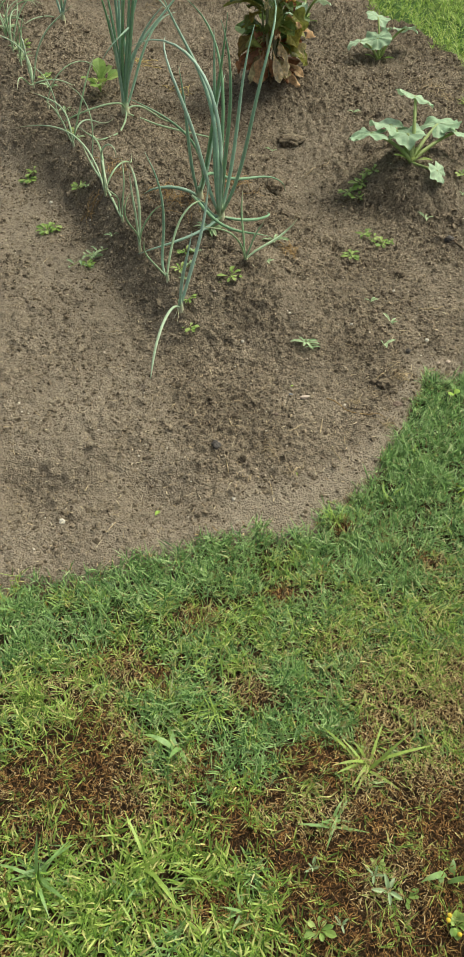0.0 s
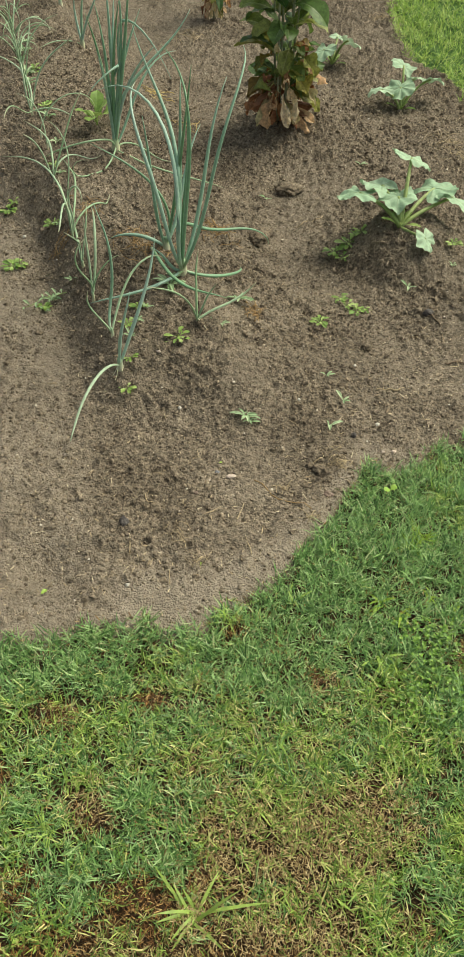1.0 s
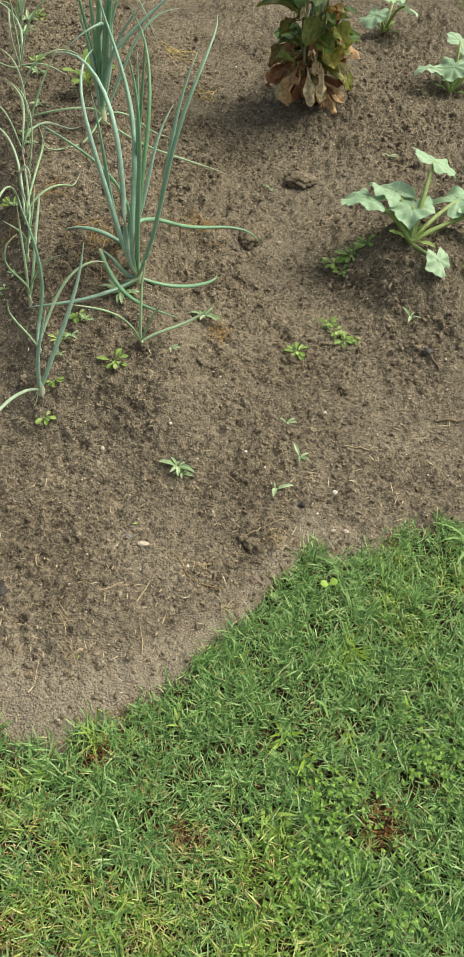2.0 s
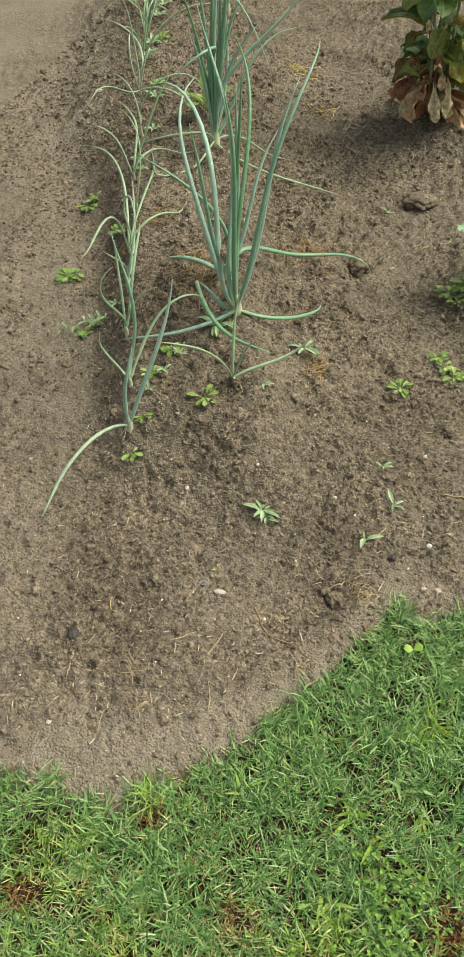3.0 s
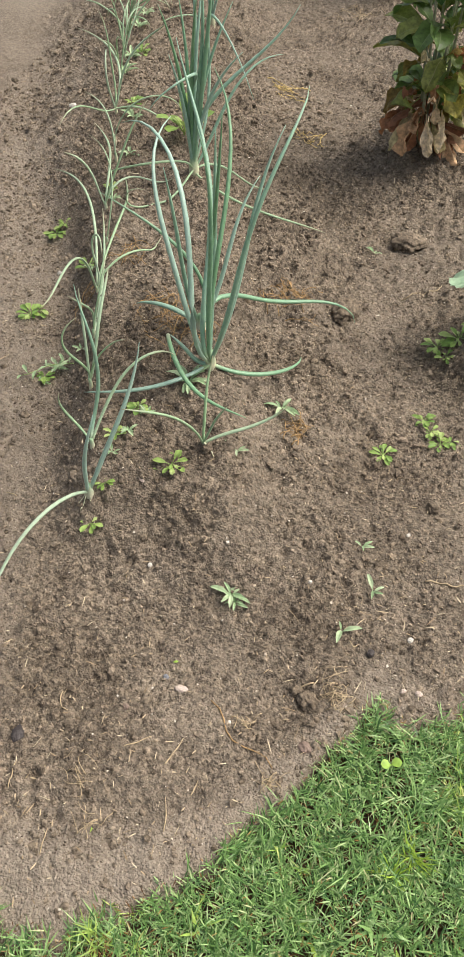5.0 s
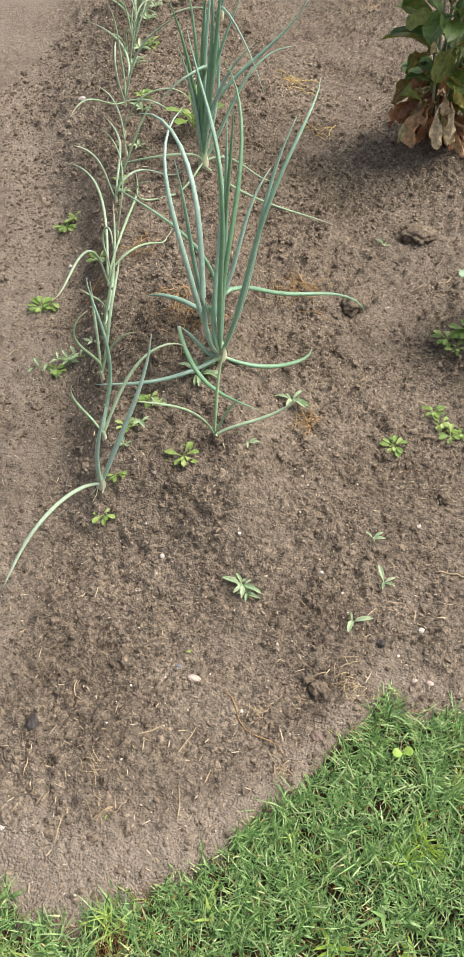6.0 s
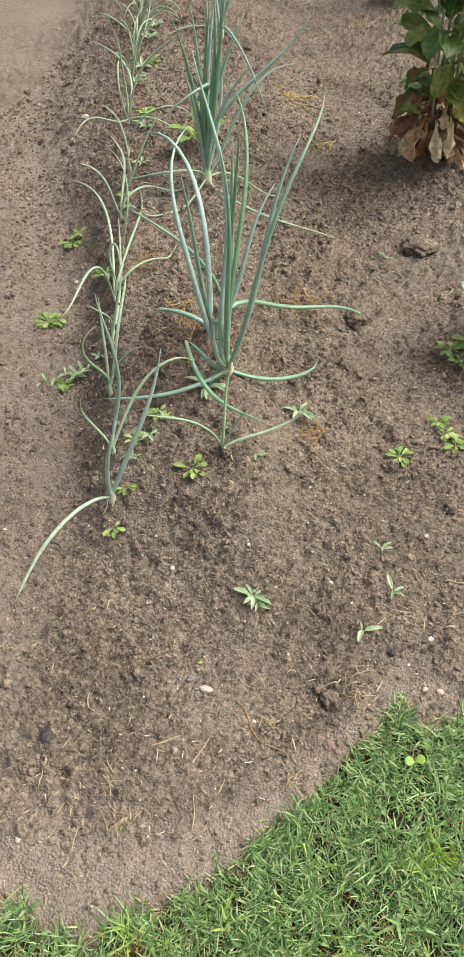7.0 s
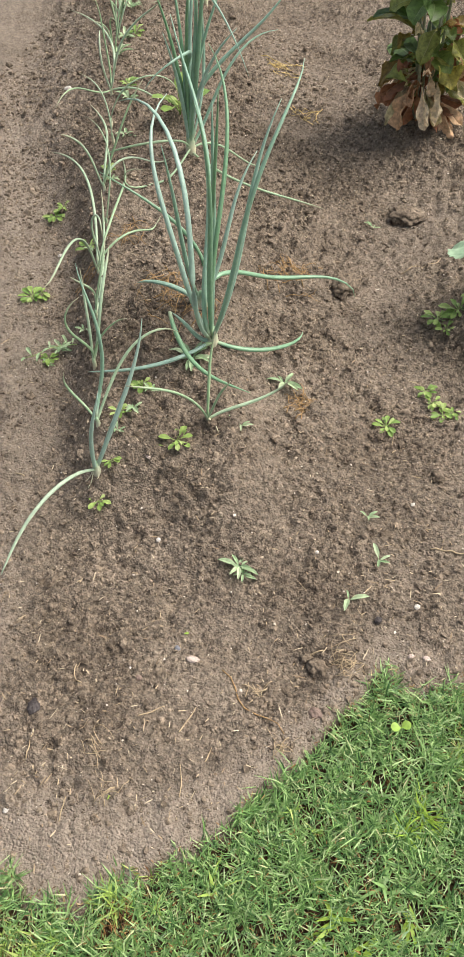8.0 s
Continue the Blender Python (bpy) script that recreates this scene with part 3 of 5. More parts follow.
rowa = onion(-0.177, 2.250, YOUNG, 0.0055)
leaf(rowa, 118, -177, 88, -411, 687, -422, 0.407, 0.0082)
leaf(rowa, 259, -42, -40, -34, 158, -235, 0.320, 0.0066)
leaf(rowa, -32, 93, -46, 16, 10, 40, 0.161, 0.0058)
rowb = onion(-0.270, 2.434, YOUNG, 0.005)
leaf(rowb, -130, -7, -24, 340, -562, 162, 0.234, 0.0060)
leaf(rowb, -101, 34, -43, 172, -497, 281, 0.316, 0.0070)
leaf(rowb, 60, -60, 14, 30, 30, 0, 0.17, 0.0052)
leaf(rowb, 100, 20, 10, 4, 0, 0, 0.25, 0.0072)
rowm = onion(-0.333, 2.590, YOUNG, 0.005)
leaf(rowm, 106, 11, 95, -59, 135, -118, 0.479, 0.0066)
leaf(rowm, -66, -83, -92, 429, -462, 174, 0.158, 0.0054)
leaf(rowm, 60, 40, 12, 25, 20, 0, 0.20, 0.0058)
rowc = onion(-0.400, 2.753, YOUNG, 0.005)
leaf(rowc, -84, 5, 18, -81, 624, -509, 0.460, 0.0060)
leaf(rowc, -129, 39, -14, -230, 57, 69, 0.327, 0.0058)
leaf(rowc, 64, -146, 34, -257, 374, 68, 0.279, 0.0060)
leaf(rowc, 90, 32, 36, 246, -302, 129, 0.600, 0.0058)
leaf(rowc, 107, 41, 38, 174, -151, 49, 0.665, 0.0060)
rowd = onion(-0.544, 3.118, YOUNG, 0.005)
leaf(rowd, 158, 110, 32, -154, 369, -188, 0.232, 0.0062)
leaf(rowd, 43, 16, 18, 45, -70, 56, 0.327, 0.0068)
leaf(rowd, 70, -29, 20, 183, 143, -283, 0.288, 0.0060)
leaf(rowd, 97, 42, 30, 243, -291, 109, 0.430, 0.0060)
rowe = onion(-0.762, 3.668, YOUNG, 0.005)
leaf(rowe, 67, 49, -15, -10, -35, 179, 0.229, 0.0075, ONION_PALE)
leaf(rowe, -153, -34, -23, 107, -392, 260, 0.376, 0.0075)
leaf(rowe, 90, 84, 46, 121, -155, 75, 0.447, 0.0062)
leaf(rowe, -89, 1, 77, -87, 91, 30, 0.429, 0.0058)
leaf(rowe, 2, 2, 72, -2, 143, -87, 0.191, 0.0060)
leaf(rowe, 96, 97, 42, -93, 10, 69, 0.308, 0.0060)
rear = onion(-0.360, 3.370, "large clump of onion leaves farther along the row", 0.015)
leaf(rear, -100, 35, -8, -8, 7, 1, 0.585, 0.012)
leaf(rear, -22, -2, 10, 3, -6, 2, 0.627, 0.013)
leaf(rear, -155, 2, 13, -171, 76, 54, 0.587, 0.011)
leaf(rear, -106, 77, -31, -103, 643, -358, 0.862, 0.008)
leaf(rear, -129, -10, -43, 74, -85, -51, 0.452, 0.008)
leaf(rear, 101, -285, 9, -179, 582, -258, 0.576, 0.009)
leaf(rear, 59, -51, 70, 189, -107, -63, 0.299, 0.007)
leaf(rear, 143, 90, -100, -5, -19, -1, 0.500, 0.007)
leaf(rear, 94, -154, -27, -187, 59, 35, 0.420, 0.007)
leaf(rear, 107, -102, -57, -249, 209, 232, 0.434, 0.006)
leaf(rear, 110, 34, 9, -17, 17, 10, 0.501, 0.011)
leaf(rear, 153, 5, -5, -23, 23, 12, 0.596, 0.012)
for az, lean, bend, length in ((-150, 2, 6, 0.50), (-60, 3, 8, 0.56), (20, 4, 14, 0.50), (70, 3, 6, 0.54), (-20, 7, 26, 0.44), (-110, 5, 10, 0.40)):
    leaf(rear, az, 15, lean, bend, 12, 0, length, 0.011)
distant = onion(-0.725, 4.514, "upright onion plant at the far end of its row", 0.011)
leaf(distant, -51, 14, -25, 10, 28, 7, 0.223, 0.010)
leaf(distant, 160, 6, -12, -42, 19, 13, 0.300, 0.010)
leaf(distant, -143, -2, -3, -7, -2, 0, 0.272, 0.010)
leaf(distant, -173, 57, 68, 40, -15, 19, 0.231, 0.006)

# the thin row goes on along the ridge
for k, (x, y) in enumerate(((-0.46, 2.95), (-0.63, 3.38), (-0.68, 3.48), (-0.84, 3.88), (-0.90, 4.05), (-0.95, 4.2), (-1.02, 4.38), (-1.09, 4.6))):
    young = onion(x, y, YOUNG, 0.0045)
    for j in range(1 if y < 3.5 else 3 if y < 4 else 6):
        leaf(young, rng.uniform(-120, 150), rng.uniform(-150, 150), rng.uniform(3, 18), rng.uniform(0, 50), rng.uniform(0, 190), 0, rng.uniform(0.18, 0.34), rng.uniform(0.0045, 0.006))
# bare roots
def bare_root(plant, dx, dy, thick, sway):
    s = np.linspace(0, 1, 9)
    base = plant.matrix_basis.translation
    line = np.stack([0.004 * np.sign(dx) + dx * s, -0.004 + dy * s + sway * np.sin(s * 3), 0 * s], -1)
    line[:, 2] = ground_at(line[:, 0] + base.x, line[:, 1] + base.y) - base.z + 0.003 + 0.008 * (1 - s)
    v, f, along = tube(line, np.interp(s, (0, 1), (thick, thick * 0.35)), 6)
    part("root", mesh_of("root", v, f, NECK, True, along=0 * along), next(c for c in plant.children if c.name.startswith("neck")), "bare whitish root")


bare_root(fore, 0.026, -0.012, 0.0022, 0.008)
for dx, dy, sway in ((-0.018, -0.022, 0.004), (-0.006, -0.030, -0.004), (0.010, -0.020, 0.003)):
    bare_root(shoulder, dx, dy, 0.0014, sway)
# a second stem of the distant clump and the next plant in the large row
next_one = onion(-0.95, 5.05, "upright onion plant at the far end of its row", 0.011)
for j in range(6):
    leaf(next_one, j * 61, 10, 4 + 3 * (j % 3), 12, 6, 0, 0.45, 0.010)



# ---- leafy plants ----
COLS = np.array((-1, -0.55, -0.07, 0, 0.07, 0.55, 1.0))


def leaf_blade(name, length, width, mat, rise=35, droop=60, fold=0.35, wave=0.0, widest=0.55, stem=0.15, seed=0, crumple=0.0, rows=9):
    """A leaf that grows along +x from the origin: rises, then droops, with a folded midrib and a wavy or crumpled rim."""
    s = np.linspace(0, 1, rows)
    ang = np.radians(rise - droop * s)
    step = np.stack([np.cos(ang), 0 * s, np.sin(ang)], -1) * length / (rows - 1)
    spine = np.vstack([np.zeros(3), np.cumsum((step[1:] + step[:-1]) / 2, 0)])
    normal = np.stack([-np.sin(ang), 0 * s, np.cos(ang)], -1)
    u = np.clip((s - stem) / (1 - stem), 0, 1)
    half = 0.5 * width * np.interp(u, (0, 0.12, widest * 0.55, widest, widest + (1 - widest) * 0.6, 0.95, 1), (0.09, 0.35, 0.82, 1.0, 0.78, 0.25, 0.03))
    half = np.where(s < stem, 0.05 * width, half)
    lift = fold * np.abs(COLS)[None, :] * half[:, None] + wave * half[:, None] * np.abs(COLS)[None, :] ** 2 * np.sin(s[:, None] * 14 + COLS[None, :] * 2 + seed)
    if crumple:
        lift = lift + crumple * (vnoise(s[:, None] * 5 + seed, COLS[None, :] * 2.2 + seed, seed) - 0.5) * length
    v = spine[:, None] + normal[:, None] * lift[..., None] + np.array([0, 1.0, 0]) * (COLS[None, :] * half[:, None])[..., None]
    k, c = np.meshgrid(np.arange(rows - 1), np.arange(6), indexing="ij")
    faces = np.stack([k * 7 + c, (k + 1) * 7 + c, (k + 1) * 7 + c + 1, k * 7 + c + 1], -1).reshape(-1, 4)
    vein = np.tile(np.where(np.abs(COLS) < 0.02, 0.85, 0.0), (rows, 1)) * np.interp(s, (0, 0.8, 1), (1, 0.5, 0))[:, None]
    return mesh_of(name, v.reshape(-1, 3), faces, mat, True, along=np.repeat(s, 7), vein=vein.ravel())


def squash_leaf(name, size, mat, seed, cup=0.30, fold=0.15):
    """A broad five-lobed squash leaf with raised pale veins, its stalk end at the origin, growing along +x."""
    na, nr = 80, 7
    a = np.linspace(-np.pi, np.pi, na, endpoint=False)
    rim = 0.90 + 0.065 * np.cos(5 * a) + 0.022 * np.sin(25 * a + seed) + 0.015 * np.sin(41 * a) + 0.10 * (vnoise(a * 2 + 9, a * 0 + seed, seed) - 0.5)
    rim = rim * np.interp(np.abs(a), (0, 1.6, 2.6, np.pi), (1.0, 1.0, 0.95, 0.35))
    r = np.linspace(0, 1, nr + 1)[1:]
    x = size * 0.5 * r[:, None] * (rim * np.cos(a))[None]
    y = size * 0.5 * r[:, None] * (rim * np.sin(a))[None]
    rr = r[:, None] * rim[None]
    vein = np.maximum(0, np.cos(5 * a)) ** 14
    z = size * (0.018 * vein[None] * (1 - rr) - cup * 0.22 * rr ** 2 + fold * 0.25 * np.abs(np.sin(a))[None] * rr + 0.06 * rr ** 2 * np.sin(3 * a + seed)[None] + 0.035 * rr ** 2 * np.sin(9 * a + 2 * seed)[None] + 0.16 * rr * (vnoise(x / size * 5 + seed, y / size * 5, seed) - 0.5))
    v = np.vstack([np.stack([x, y, z], -1).reshape(-1, 3), [[0, 0, 0]]])
    k, b = np.meshgrid(np.arange(nr - 1), np.arange(na), indexing="ij")
    c = (b + 1) % na
    quads = np.stack([k * na + b, (k + 1) * na + b, (k + 1) * na + c, k * na + c], -1).reshape(-1, 4)
    b = np.arange(na)
    tris = np.stack([np.full(na, nr * na), b, (b + 1) % na], -1)
    veins = np.concatenate([(vein[None] * np.interp(r, (0, 1), (0.8, 0.15))[:, None]).ravel(), [0.8]])
    return mesh_of(name, v, [quads, tris], mat, True, vein=veins)


def squash(x, y, leaves, label, seed):
    """leaves: (dx, dy, height of the blade, size, tilt forward, bearing)."""
    p = thing("squash_plant", at(x, y, -0.005), label, "squash plant", "squash plants")
    for k, (dx, dy, hz, size, tilt, bearing) in enumerate(leaves):
        s = np.linspace(0, 1, 10)
        line = np.stack([dx * s ** 1.3, dy * s ** 1.3, hz * np.sin(s * 1.45) / math.sin(1.45)], -1)
        v, f, along = tube(line, np.interp(s, (0, 1), (0.0075, 0.0045)) * (0.6 + size * 3), 8)
        leaf_stalk = part("leaf_stalk", mesh_of("leaf_stalk", v, f, SQUASH_STEM, True, along=along), p)
        part("leaf", squash_leaf("leaf", size, SQUASH, seed + k), leaf_stalk, place=Matrix.Translation((dx, dy, hz)) @ pose(0, 0, 0, 0, 0, bearing) @ pose(0, 0, 0, tilt[0], tilt[1], 0))
    for k in range(6):
        me = leaf_blade("young_leaf", 0.04 + 0.007 * k, 0.020, WEED, 70 - 8 * k, 30, 0.4, 0.1, seed=k)
        part("young_leaf", me, p, place=pose(0.01 * math.cos(k * 2.4), 0.01 * math.sin(k * 2.4), 0.01, 0, 0, k * 137))
    return p


squash(0.715, 2.965, (
    (0.025, 0.185, 0.165, 0.165, (18, 14), 75), (-0.15, 0.065, 0.085, 0.175, (10, 10), 165), (-0.07, 0.12, 0.09, 0.175, (10, 8), 125), (-0.015, 0.055, 0.085, 0.15, (6, 8), 262),
    (0.12, 0.16, 0.070, 0.19, (-14, -4), 40), (0.185, 0.13, 0.055, 0.18, (-12, 14), 355), (0.085, -0.07, 0.0, 0.105, (-20, 42), 300)),
    "young squash plant with pale grey-green leaves on a soil mound", 2)
squash(0.81, 4.28, ((-0.10, -0.02, 0.10, 0.135, (10, 12), 190), (0.0, 0.12, 0.16, 0.13, (18, -5), 80), (0.13, 0.08, 0.12, 0.135, (-24, 8), 10), (-0.01, 0.02, 0.10, 0.15, (10, 24), 260), (0.06, 0.09, 0.12, 0.10, (-10, 10), 40)),
       "small squash plant with pale grey-green leaves", 11)
squash(0.495, 4.80, ((-0.05, -0.05, 0.09, 0.15, (15, 22), 250), (0.07, -0.02, 0.13, 0.15, (-30, 5), 330), (0.02, 0.12, 0.10, 0.10, (5, 0), 90)),
       "small squash seedling behind the leafy vegetable", 23)


def vegetable(x, y, label, seed, tall, withered):
    """A tall bolted leafy vegetable: several pale stems, dark mottled leaves, dried brown leaves hanging at its foot."""
    r = np.random.default_rng(seed)
    p = thing("leafy_vegetable", at(x, y, -0.01), label, "vegetable")
    green = [leaf_blade("leaf", 0.165, 0.085, VEG_GREEN, 55 - 6 * k, 50 + 14 * k, 0.30, 0.18, 0.5, 0.12, k, 0.05, 11) for k in range(5)]
    turned = [leaf_blade("turning_leaf", 0.135, 0.055, VEG_TURNED, 25, 75 + 15 * k, 0.5, 0.4, 0.5, 0.15, k + 7, 0.13, 13) for k in range(3)]
    dried = [leaf_blade("dried_leaf", 0.125 + 0.012 * k, 0.046 + 0.004 * (k % 3), VEG_DRY, -8 - 9 * k, 72 - 14 * k, (-0.9, 0.7, -0.5, 1.0)[k % 4], 0.35, 0.74, 0.3, k + 3, 0.07 + 0.02 * k, 13) for k in range(6)]
    stems = []
    for k in range(6):
        a = k * 1.05 + r.uniform(-0.2, 0.2)
        s = np.linspace(0, 1, 9)
        line = np.stack([np.cos(a) * (0.016 + 0.05 * s ** 0.8), np.sin(a) * (0.016 + 0.05 * s ** 0.8), -0.02 + tall * s * r.uniform(0.85, 1.0)], -1)
        v, f, along = tube(line, np.interp(s, (0, 1), (0.006, 0.0028)), 8)
        stems.append((line, part("stem", mesh_of("stem", v, f, VEG_STEM, True, along=along), p, "pale upright stem")))
    for k in range(124):
        (line, stem), u = stems[k % 6], 0.17 + 0.81 * ((k * 0.381) % 1)
        foot = np.array([np.interp(u, np.linspace(0, 1, 9), line[:, c]) for c in range(3)])
        out_az = math.degrees(math.atan2(foot[1], foot[0])) + r.uniform(-75, 75)
        kind = turned[k % 3] if (k % 7 == 0 or (k % 3 == 0 and u < 0.42)) else green[k % 5]
        size = r.uniform(0.6, 1.3) * (1.0 - 0.25 * u)
        part(kind.name.split(".")[0], kind, stem, place=Matrix.Translation(foot) @ pose(0, 0, 0, r.uniform(-30, 30), r.uniform(-25, 25), out_az) @ Matrix.Scale(size, 4))
    for k in range(withered):
        a = k * 137.5 + r.uniform(-20, 20)
        hz = 0.075 + 0.17 * ((k * 0.618) % 1)
        out_r = 0.012 + 0.02 * r.random()
        foot = Vector((out_r * math.cos(radians(a)), out_r * math.sin(radians(a)), hz))
        part("dried_leaf", dried[k % 6], p, "withered brown leaf" if k == 0 else "", place=Matrix.Translation(foot) @ pose(0, 0, 0, r.uniform(-70, 70), r.uniform(-22, 30), a) @ Matrix.Scale(r.uniform(0.6, 1.05), 4))
    # bleached and rust-brown leaves hanging out of the skirt, and half-green ones over them
    for k, (turn, hz, out_r, size, wide, rise, droop, mat) in enumerate((
            (-88, 0.150, 0.085, 0.150, 0.060, -62, 22, VEG_PALE), (-52, 0.160, 0.075, 0.155, 0.055, -35, 55, VEG_PALE), (-30, 0.19, 0.08, 0.14, 0.05, -20, 60, VEG_DRY), (-100, 0.30, 0.075, 0.085, 0.036, 62, 10, VEG_PALE), (-120, 0.21, 0.085, 0.075, 0.045, 30, 60, VEG_DRY),
            (-84, 0.20, 0.09, 0.085, 0.040, 50, 40, VEG_PALE), (-72, 0.19, 0.09, 0.07, 0.045, -55, 20, VEG_DRY), (-80, 0.285, 0.08, 0.10, 0.042, -40, 40, VEG_DRY), (-118, 0.14, 0.07, 0.16, 0.075, -40, 38, VEG_DRY), (-140, 0.14, 0.07, 0.17, 0.070, -28, 50, VEG_DRY), (-160, 0.13, 0.06, 0.15, 0.06, -25, 45, VEG_DRY), (-105, 0.11, 0.07, 0.12, 0.06, -40, 40, VEG_DRY),
            (-66, 0.12, 0.07, 0.12, 0.05, -50, 35, VEG_DRY), (-40, 0.11, 0.07, 0.13, 0.05, -45, 40, VEG_DRY), (-55, 0.23, 0.07, 0.13, 0.10, 5, 80, VEG_TURNED), (-145, 0.23, 0.06, 0.13, 0.09, 0, 70, VEG_GREEN), (-42, 0.30, 0.07, 0.14, 0.085, 0, 75, VEG_TURNED), (-20, 0.27, 0.07, 0.17, 0.06, -5, 50, VEG_PALE))):
        me = leaf_blade("hanging_leaf", size * 0.9, wide * 0.72, mat, rise, droop, (0.9, -1.1, 0.6, -1.3)[k % 4], 0.8, 0.62 if mat is not VEG_TURNED else 0.5, 0.16, k + 2, 0.12 if mat is not VEG_TURNED else 0.07, 15)
        a = radians(turn)
        part("hanging_leaf", me, p, "bleached papery leaf" if mat is VEG_PALE else "", place=Matrix.Translation((out_r * math.cos(a), out_r * math.sin(a), hz)) @ pose(0, 0, 0, r.uniform(-15, 15), 0, turn))
    return p


vegetable(0.26, 3.96, "tall leafy vegetable, dark mottled leaves above dried brown ones", 5, 0.85, 58)
slight = vegetable(-0.165, 5.42, "dark leafy vegetable standing farther back in the bed", 9, 0.8, 16)
slight.matrix_basis = slight.matrix_basis @ Matrix.Diagonal((0.5, 0.5, 0.9, 1))


# ---- weeds ----
ROSETTE = [leaf_blade("leaf", 1.0, 0.30 + 0.04 * k, WEED, 14 + 9 * k, 26 + 9 * k, 0.25, 0.12, 0.66, 0.3, k) for k in range(3)]
NARROW = [leaf_blade("leaf", 1.0, 0.24, WEED_GREY, 35, 55, 0.5, 0.05, 0.45, 0.1, k) for k in range(3)]
ROUND = [leaf_blade("leaf", 1.0, 0.42, WEED, 50 - 12 * k, 55, 0.2, 0.15, 0.5, 0.42, k) for k in range(3)]


def weed(x, y, size, count, shapes, label, seed, rise=0, lift=0.0, group="weeds"):
    r = np.random.default_rng(seed)
    p = thing("weed", on(x, y, lift - 0.002), label, "weed", group)
    for k in range(count + (0 if shapes is NARROW else 5)):
        turn = k * 137.5 + r.uniform(-25, 25)
        part("leaf", shapes[k % 3], p, place=pose(0, 0, 0.002 + 0.004 * (k % 3), r.uniform(-12, 12), -rise * r.uniform(0.3, 1) + r.uniform(-8, 8), turn) @ Matrix.Scale(size * (0.45 + 0.75 * r.random() ** 0.7), 4))
    return p


LOW = "low light-green rosette weed in bare soil"
for k, (x, y, size, count) in enumerate(((0.022, 2.25, 0.045, 9), (-0.11, 2.085, 0.034, 7), (0.45, 2.55, 0.036, 7), (0.52, 2.71, 0.030, 8), (0.545, 2.67, 0.026, 7), (0.575, 2.64, 0.032, 8), (0.60, 2.65, 0.026, 6),
                                         (-0.62, 2.74, 0.042, 10), (-0.60, 2.76, 0.030, 7), (-0.74, 3.13, 0.040, 9), (-0.72, 3.16, 0.034, 8), (-0.11, 2.17, 0.024, 6), (0.50, 2.99, 0.045, 9), (0.55, 3.01, 0.05, 10), (0.59, 3.03, 0.036, 7), (0.53, 2.95, 0.03, 7), (0.57, 3.07, 0.03, 7))):
    weed(x, y, size, count, ROSETTE, LOW, 20 + k)
SLIM = "seedling weed with slender grey-green leaves"
for k, (x, y, size, count) in enumerate(((0.240, 2.028, 0.042, 8), (0.254, 2.015, 0.038, 7), (0.47, 2.245, 0.030, 4), (0.52, 2.145, 0.036, 4), (0.48, 2.03, 0.042, 3), (0.18, 2.57, 0.055, 6), (0.14, 2.35, 0.035, 4), (0.75, 2.77, 0.035, 4), (0.61, 3.69, 0.03, 5), (0.23, 3.39, 0.03, 5))):
    weed(x, y, size, count, NARROW, SLIM, 60 + k, 12)
CLUSTER = "small green weed growing between the onions"
for k, (x, y, size, count) in enumerate(((-0.12, 2.39, 0.045, 9), (-0.09, 2.37, 0.035, 7), (-0.11, 2.31, 0.045, 9), (-0.135, 2.29, 0.035, 7), (-0.12, 2.24, 0.035, 6), (-0.44, 2.56, 0.05, 8), (-0.46, 2.52, 0.04, 7), (-0.45, 2.50, 0.035, 6), (-0.37, 2.58, 0.035, 7),
                                         (-0.51, 2.91, 0.045, 9), (-0.48, 2.88, 0.035, 8), (-0.53, 3.15, 0.04, 8), (-0.56, 3.20, 0.035, 7), (-0.60, 3.42, 0.04, 9), (-0.69, 3.65, 0.045, 9), (-0.72, 3.72, 0.04, 8), (-0.84, 3.92, 0.05, 10), (-0.88, 4.07, 0.05, 10), (-0.86, 4.12, 0.045, 9), (-0.95, 4.30, 0.05, 9), (-0.97, 4.42, 0.05, 9), (0.91, 2.95, 0.045, 9), (0.91, 2.89, 0.03, 6))):
    weed(x, y, size * (0.8 if y < 3.3 else 1.0), count, NARROW if k % 3 else ROSETTE, CLUSTER, 90 + k, 20)
weed(-0.035, 2.505, 0.058, 12, NARROW, "slender grassy weed at the foot of the onion", 141, 6)
# a weed sprawling over the ridge's edge
sprawl = thing("weed", on(-0.44, 2.56), "grey-green weed sprawling over the ridge's edge", "weed", "weeds")
s = np.linspace(0, 1, 8)
run = np.stack([0.05 - 0.13 * s, -0.04 * s + 0.02 * np.sin(5 * s), 0 * s], -1)
run[:, 2] = ground_at(run[:, 0] - 0.44, run[:, 1] + 2.56) - sprawl.matrix_basis.translation.z + 0.006 + 0.012 * np.sin(s * 3)
v, f, along = tube(run, np.interp(s, (0, 1), (0.0016, 0.0010)), 6)
part("stem", mesh_of("stem", v, f, SQUASH_STEM, True, along=along), sprawl)
for k in range(11):
    part("leaf", NARROW[k % 3], sprawl, place=Matrix.Translation(run[k % 7 + 1]) @ pose(0, 0, 0, rng.uniform(-30, 30), rng.uniform(-15, 15), 190 + 75 * (-1) ** k + rng.uniform(-30, 30)) @ Matrix.Scale(rng.uniform(0.025, 0.045), 4))
